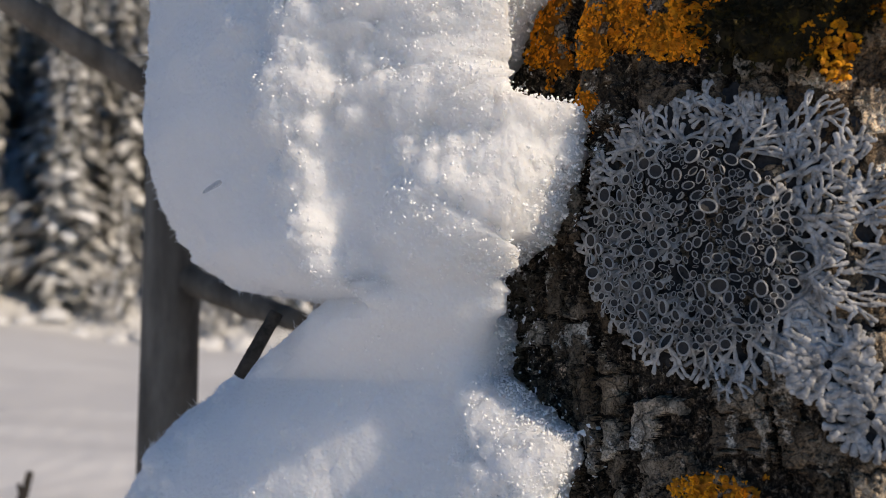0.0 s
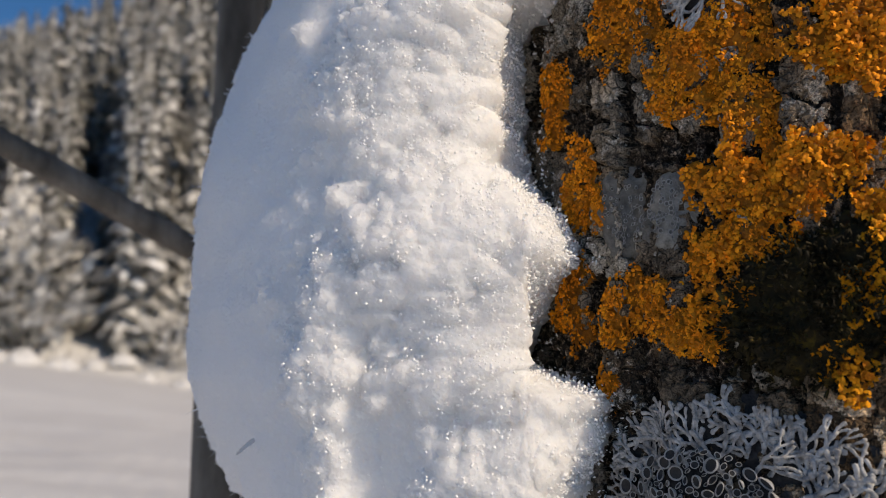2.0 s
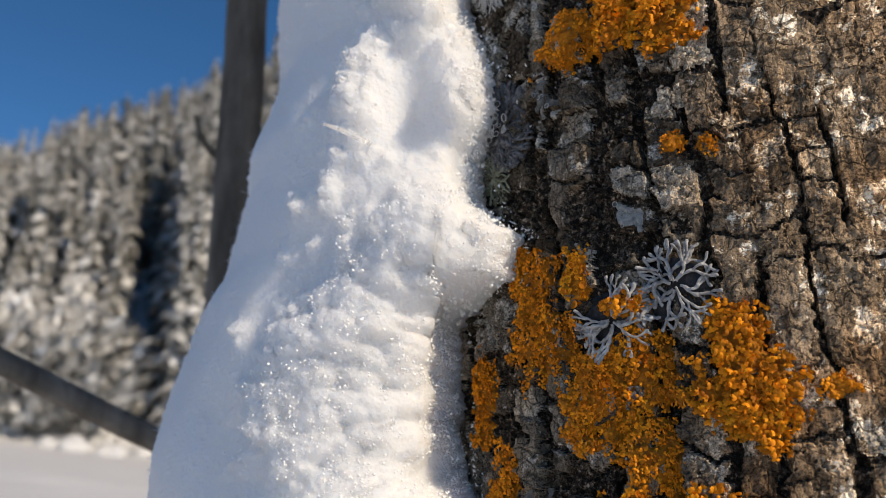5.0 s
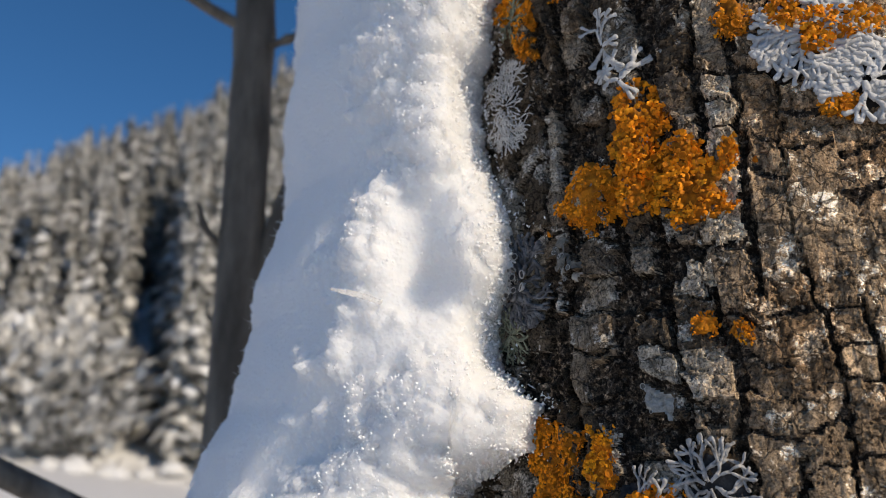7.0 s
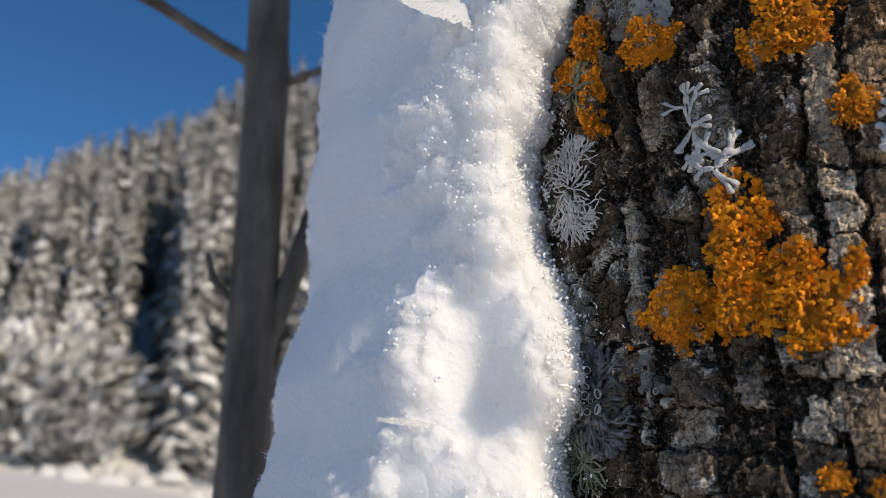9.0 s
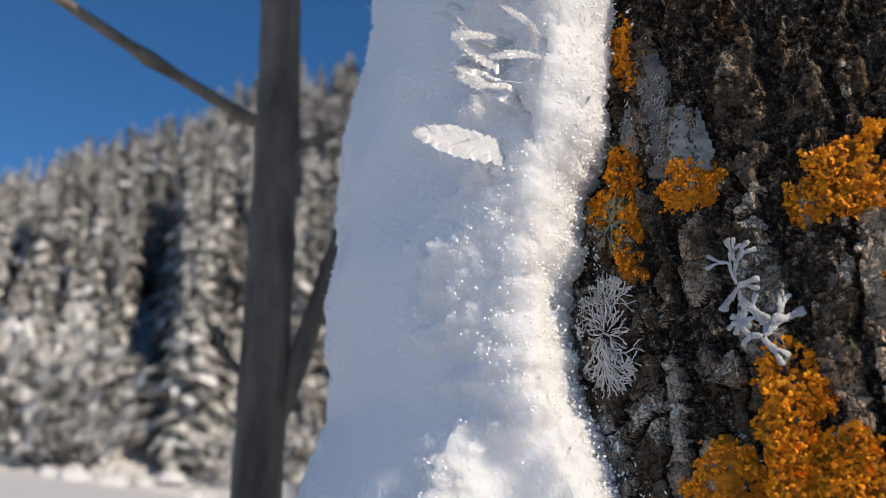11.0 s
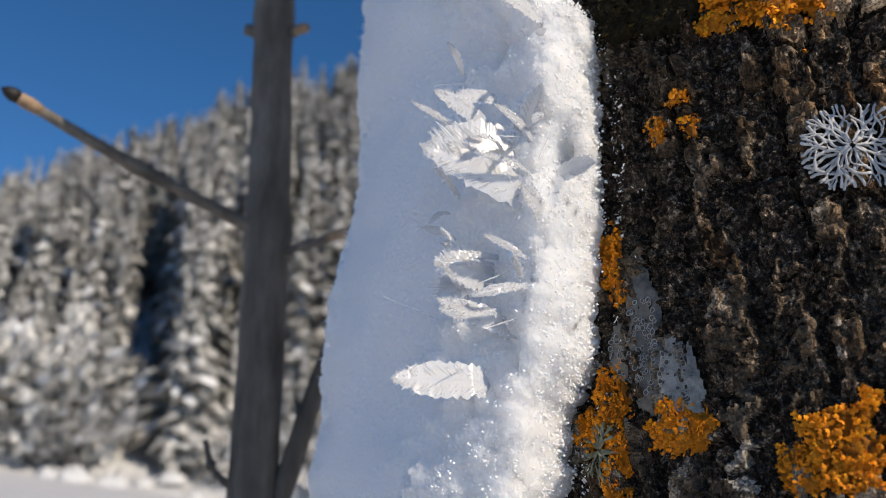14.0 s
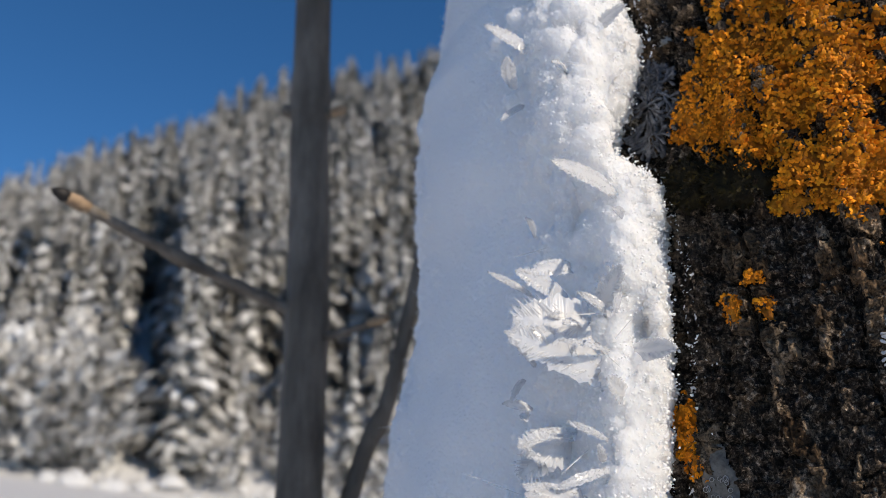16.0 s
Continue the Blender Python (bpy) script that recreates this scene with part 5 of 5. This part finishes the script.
# ---- ice blades standing out of the snow ----
def ice_blade(base, tip, width, seed, label="feathered ice blade growing out of the snow"):
    """A crystal feather from base to tip: a thin rib and web with many slim barbs on both sides."""
    a, b = Vector(base) + Vector((0.0, -0.0035, 0.0)), Vector(tip) + Vector((0.0, -0.0065, 0.0))
    d = (b - a) * (1.2 if width > 1.5 else 1.0)
    rng = random.Random(seed)
    width *= 1.7 if width > 1.5 else 1.2
    w = d.cross(Vector((0.0, -1.0, 0.1))).normalized()
    nrm = w.cross(d).normalized()
    ahead = d.normalized()
    vs, fs = [], []

    def spar(p, q, r, flat=0.5):
        """A slim four-sided spike from p to q."""
        e = (q - p).normalized()
        u = e.cross(nrm).normalized()
        i = len(vs)
        m = p.lerp(q, 0.45)
        vs.extend([p, m + u * r, m + nrm * r * flat, m - u * r, m - nrm * r * flat, q])
        for k in range(4):
            fs.extend([(i, i + 1 + k, i + 1 + (k + 1) % 4), (i + 5, i + 1 + (k + 1) % 4, i + 1 + k)])

    def half(s):
        return width / 2000 * (0.30 + 0.70 * math.sin(math.pi * (0.06 + 0.70 * s))) * (1 - s ** 7)

    def rib(s):
        return a + d * s + nrm * 0.0007 * math.sin(3 * s)

    spar(rib(0), rib(1.04), 0.00009 + width * 0.00002)
    if width > 0.7:
        n = max(10, int(d.length * 1000 * 4.2))
        for i in range(n):
            s = (i + rng.uniform(0, 0.9)) / n
            for side in (-1, 1):
                reach = half(s) * rng.uniform(0.6, 0.85)
                start = rib(s)
                end = start + w * side * reach + ahead * reach * rng.uniform(0.8, 1.3) + nrm * reach * rng.uniform(-0.25, 0.1)
                spar(start, end, 0.00016 + 0.00006 * rng.random(), 0.6)
                for k in range(3):
                    q = start.lerp(end, rng.uniform(0.3, 1.0)) + nrm * 0.00008
                    spar(q, q + Vector((rng.gauss(0, 1), rng.gauss(0, 1), rng.gauss(0, 1))).normalized() * 0.00028, 0.00011, 1.0)
        n = 34
        first = len(vs)
        for i in range(n + 1):
            s = i / n
            h = half(s) * rng.uniform(0.72, 0.92)
            lift = nrm * rng.uniform(-0.00012, 0.00012)
            vs.extend([rib(s) + w * h + lift, rib(s) + nrm * 0.0001, rib(s) - w * h * rng.uniform(0.85, 1.1) - lift, rib(s) - nrm * 0.0001])
        for i in range(n):
            for k in range(4):
                m = (k + 1) % 4
                fs.append((first + i * 4 + k, first + i * 4 + m, first + i * 4 + 4 + m, first + i * 4 + 4 + k))
    ob = new("ice_blade", mesh("ice_blade", [tuple(v) for v in vs], fs, ice_mat, True))
    tagged(ob, label, "ice crystal", "ice blades")


ice_blade((0.0060, 0.1048, 1.4605), (-0.0050, 0.0953, 1.4596), 3.4, 1)
ice_blade((0.0101, 0.1015, 1.4906), (-0.0011, 0.0980, 1.4906), 5.5, 2)
ice_blade((0.0117, 0.1013, 1.4825), (-0.0013, 0.0942, 1.4872), 3.6, 3)
ice_blade((0.0060, 0.1034, 1.4895), (0.0103, 0.0989, 1.4964), 2.6, 4)
ice_blade((0.0077, 0.1036, 1.4871), (0.0121, 0.0950, 1.4900), 0.5, 5, "thin clear ice needle standing on the snow")
ice_blade((0.0039, 0.1044, 1.4779), (-0.0021, 0.1023, 1.4717), 3.6, 6)
ice_blade((0.0082, 0.1031, 1.4660), (-0.0008, 0.0980, 1.4690), 2.0, 7)
ice_blade((0.0063, 0.1039, 1.4767), (-0.0019, 0.0998, 1.4764), 1.0, 8, "thin clear ice needle standing on the snow")
ice_blade((0.0053, 0.1040, 1.5001), (0.0001, 0.1008, 1.4982), 2.0, 9)
ice_blade((0.0011, 0.1058, 1.5343), (-0.0056, 0.1004, 1.5356), 1.8, 10)
ice_blade((-0.0006, 0.1068, 1.5281), (-0.0053, 0.1036, 1.5224), 1.2, 11)
ice_blade((0.0121, 0.1016, 1.5097), (0.0042, 0.0922, 1.5099), 2.2, 12)
ice_blade((-0.0019, 0.1024, 1.4059), (-0.0076, 0.0953, 1.4063), 0.9, 13, "thin clear ice needle standing on the snow")
ice_blade((0.0107, 0.1026, 1.4871), (0.0164, 0.0982, 1.4864), 2.4, 14)
ice_blade((0.0115, 0.1021, 1.4796), (0.0089, 0.0949, 1.4818), 2.0, 15)
ice_blade((0.0080, 0.1037, 1.4676), (-0.0006, 0.0983, 1.4683), 2.2, 16)
ice_blade((0.0047, 0.1044, 1.4734), (-0.0018, 0.0991, 1.4746), 3.4, 17)
ice_blade((0.0071, 0.1046, 1.5360), (0.0128, 0.1016, 1.5378), 2.0, 18)
ice_blade((-0.0309, 0.1140, 1.3217), (-0.0335, 0.1123, 1.3189), 0.6, 19, "thin clear ice needle standing on the snow")
ice_blade((-0.0174, 0.1008, 1.3499), (-0.0138, 0.0983, 1.3479), 0.4, 20, "thin clear ice needle standing on the snow")

shard_rng = random.Random(41)
for q in range(34):
    z = shard_rng.choice((1.4935, 1.4885, 1.4845, 1.478, 1.472, 1.466, 1.506, 1.527)) + shard_rng.uniform(-0.003, 0.003)
    u = shard_rng.uniform(0.10, 0.42)
    k, j = int(np.argmin(np.abs(sn_z - z))), int(np.argmin(np.abs(sn_s - u)))
    p, n = Vector(s_xyz[k, j]), Vector(s_nor[k, j])
    d = (n * 0.6 + Vector((shard_rng.uniform(-1.1, 0.3), -0.4, shard_rng.uniform(-0.6, 0.6)))).normalized()
    ice_blade(p + Vector((0, 0.003, 0)), p + d * shard_rng.uniform(0.004, 0.009) + Vector((0, 0.0045, 0)), shard_rng.choice((0.3, 0.5, 1.0, 1.4, 2.0)), 60 + q, "small clear ice shard bristling from the snow")

# ---- the sapling behind the snow ----
sapling = tagged(new("sapling"), "slender grey-barked sapling with bare budded twigs", "sapling")
line = [(-0.082, 0.214, -0.1), (-0.080, 0.213, 0.7), (-0.0772, 0.212, 1.286), (-0.0750, 0.212, 1.40), (-0.0744, 0.212, 1.516), (-0.0768, 0.212, 1.604), (-0.079, 0.213, 1.8), (-0.074, 0.216, 2.1)]
sv, sf = tube(spline(line, 90), [float(np.interp(k, (0, 25, 38, 51, 64, 89), (0.0092, 0.0073, 0.0067, 0.0061, 0.0056, 0.0040))) + (0.0006 if k in (51, 62) else 0) for k in range(90)], 18, 3, 0.03)
part("stem", mesh("stem", sv, sf, sapling_mat), sapling)


def twig(ends, r0, r1, seed, bud=None):
    v, f = tube(spline(ends, 14), [r0 + (r1 - r0) * k / 13 + (0.0006 if k == 8 else 0) for k in range(14)], 9, seed, 0.06)
    t = part("twig", mesh("twig", v, f, sapling_mat), sapling)
    e, d = Vector(ends[-1]), (Vector(ends[-1]) - Vector(ends[-2])).normalized()
    if bud:
        v, f = tube([e - d * 0.0055, e - d * 0.0025, e, e + d * 0.001], [r1 * 1.05, r1 * 1.35, r1 * 1.3, r1 * 0.7], 9, seed, 0.05)
        part("shoot_tip", mesh("shoot_tip", v, f, tan_mat), t, "pale tan shoot tip")
        if bud == "black":
            v, f = tube([e, e + d * 0.0016, e + d * 0.0034, e + d * 0.0046], [r1 * 1.1, r1 * 1.4, r1 * 1.0, r1 * 0.15], 9, seed, 0.05)
            part("bud", mesh("bud", v, f, bud_mat), t, "black pointed winter bud")


twig([(-0.0770, 0.211, 1.5200), (-0.0870, 0.203, 1.5245), (-0.1029, 0.181, 1.5315), (-0.1178, 0.1590, 1.5392)], 0.0021, 0.0013, 1, "black")
twig([(-0.0740, 0.212, 1.5125), (-0.0655, 0.210, 1.5135), (-0.0505, 0.208, 1.5172)], 0.0013, 0.0010, 2, "tan")
twig([(-0.0760, 0.212, 1.5810), (-0.0845, 0.210, 1.5835)], 0.0028, 0.0017, 3)
twig([(-0.076, 0.212, 1.5810), (-0.0655, 0.210, 1.5820)], 0.0016, 0.0012, 4, "tan")
twig([(-0.0750, 0.212, 1.3600), (-0.110, 0.181, 1.3815), (-0.156, 0.143, 1.4105), (-0.2080, 0.100, 1.4405), (-0.26, 0.06, 1.47)], 0.0036, 0.0024, 5)
twig([(-0.0745, 0.213, 1.430), (-0.0665, 0.214, 1.4510), (-0.0575, 0.2145, 1.4810), (-0.0490, 0.214, 1.5020), (-0.036, 0.216, 1.57)], 0.0034, 0.0017, 6)
twig([(-0.0760, 0.211, 1.3165), (-0.0650, 0.207, 1.3120), (-0.0520, 0.203, 1.3070), (-0.040, 0.198, 1.303)], 0.0040, 0.0026, 8)
twig([(-0.0770, 0.212, 1.4480), (-0.0835, 0.208, 1.4540), (-0.0858, 0.206, 1.4620)], 0.0012, 0.0007, 7)

stick = new("broken_stick", mesh("broken_stick", *tube(spline([(-0.0262, 0.1180, 1.3030), (-0.0284, 0.1180, 1.2992), (-0.0318, 0.1180, 1.2936)], 8), [0.0010, 0.0011, 0.0010, 0.0011, 0.0010, 0.0011, 0.0010, 0.0009], 8, 2, 0.15), stick_mat))
tagged(stick, "short dark broken stick stuck in the snow", "stick")
stem = tagged(new("dry_stem"), "thin dark dry plant stem standing in snow", "plant stem")
part("stalk", mesh("stalk", *tube(spline([(-0.26, 0.43, -0.05), (-0.245, 0.41, 0.7), (-0.228, 0.40, 1.18), (-0.222, 0.40, 1.211), (-0.2155, 0.40, 1.2270), (-0.2125, 0.40, 1.2395)], 26), [0.0032 - 0.00006 * k for k in range(26)], 8, 2, 0.1), stick_mat), stem)
part("side_shoot", mesh("side_shoot", *tube(spline([(-0.2175, 0.40, 1.2235), (-0.2160, 0.399, 1.2300), (-0.2170, 0.398, 1.2345)], 6), [0.0016, 0.0014, 0.0013, 0.0012, 0.001, 0.0006], 8, 2, 0.1), stick_mat), stem)
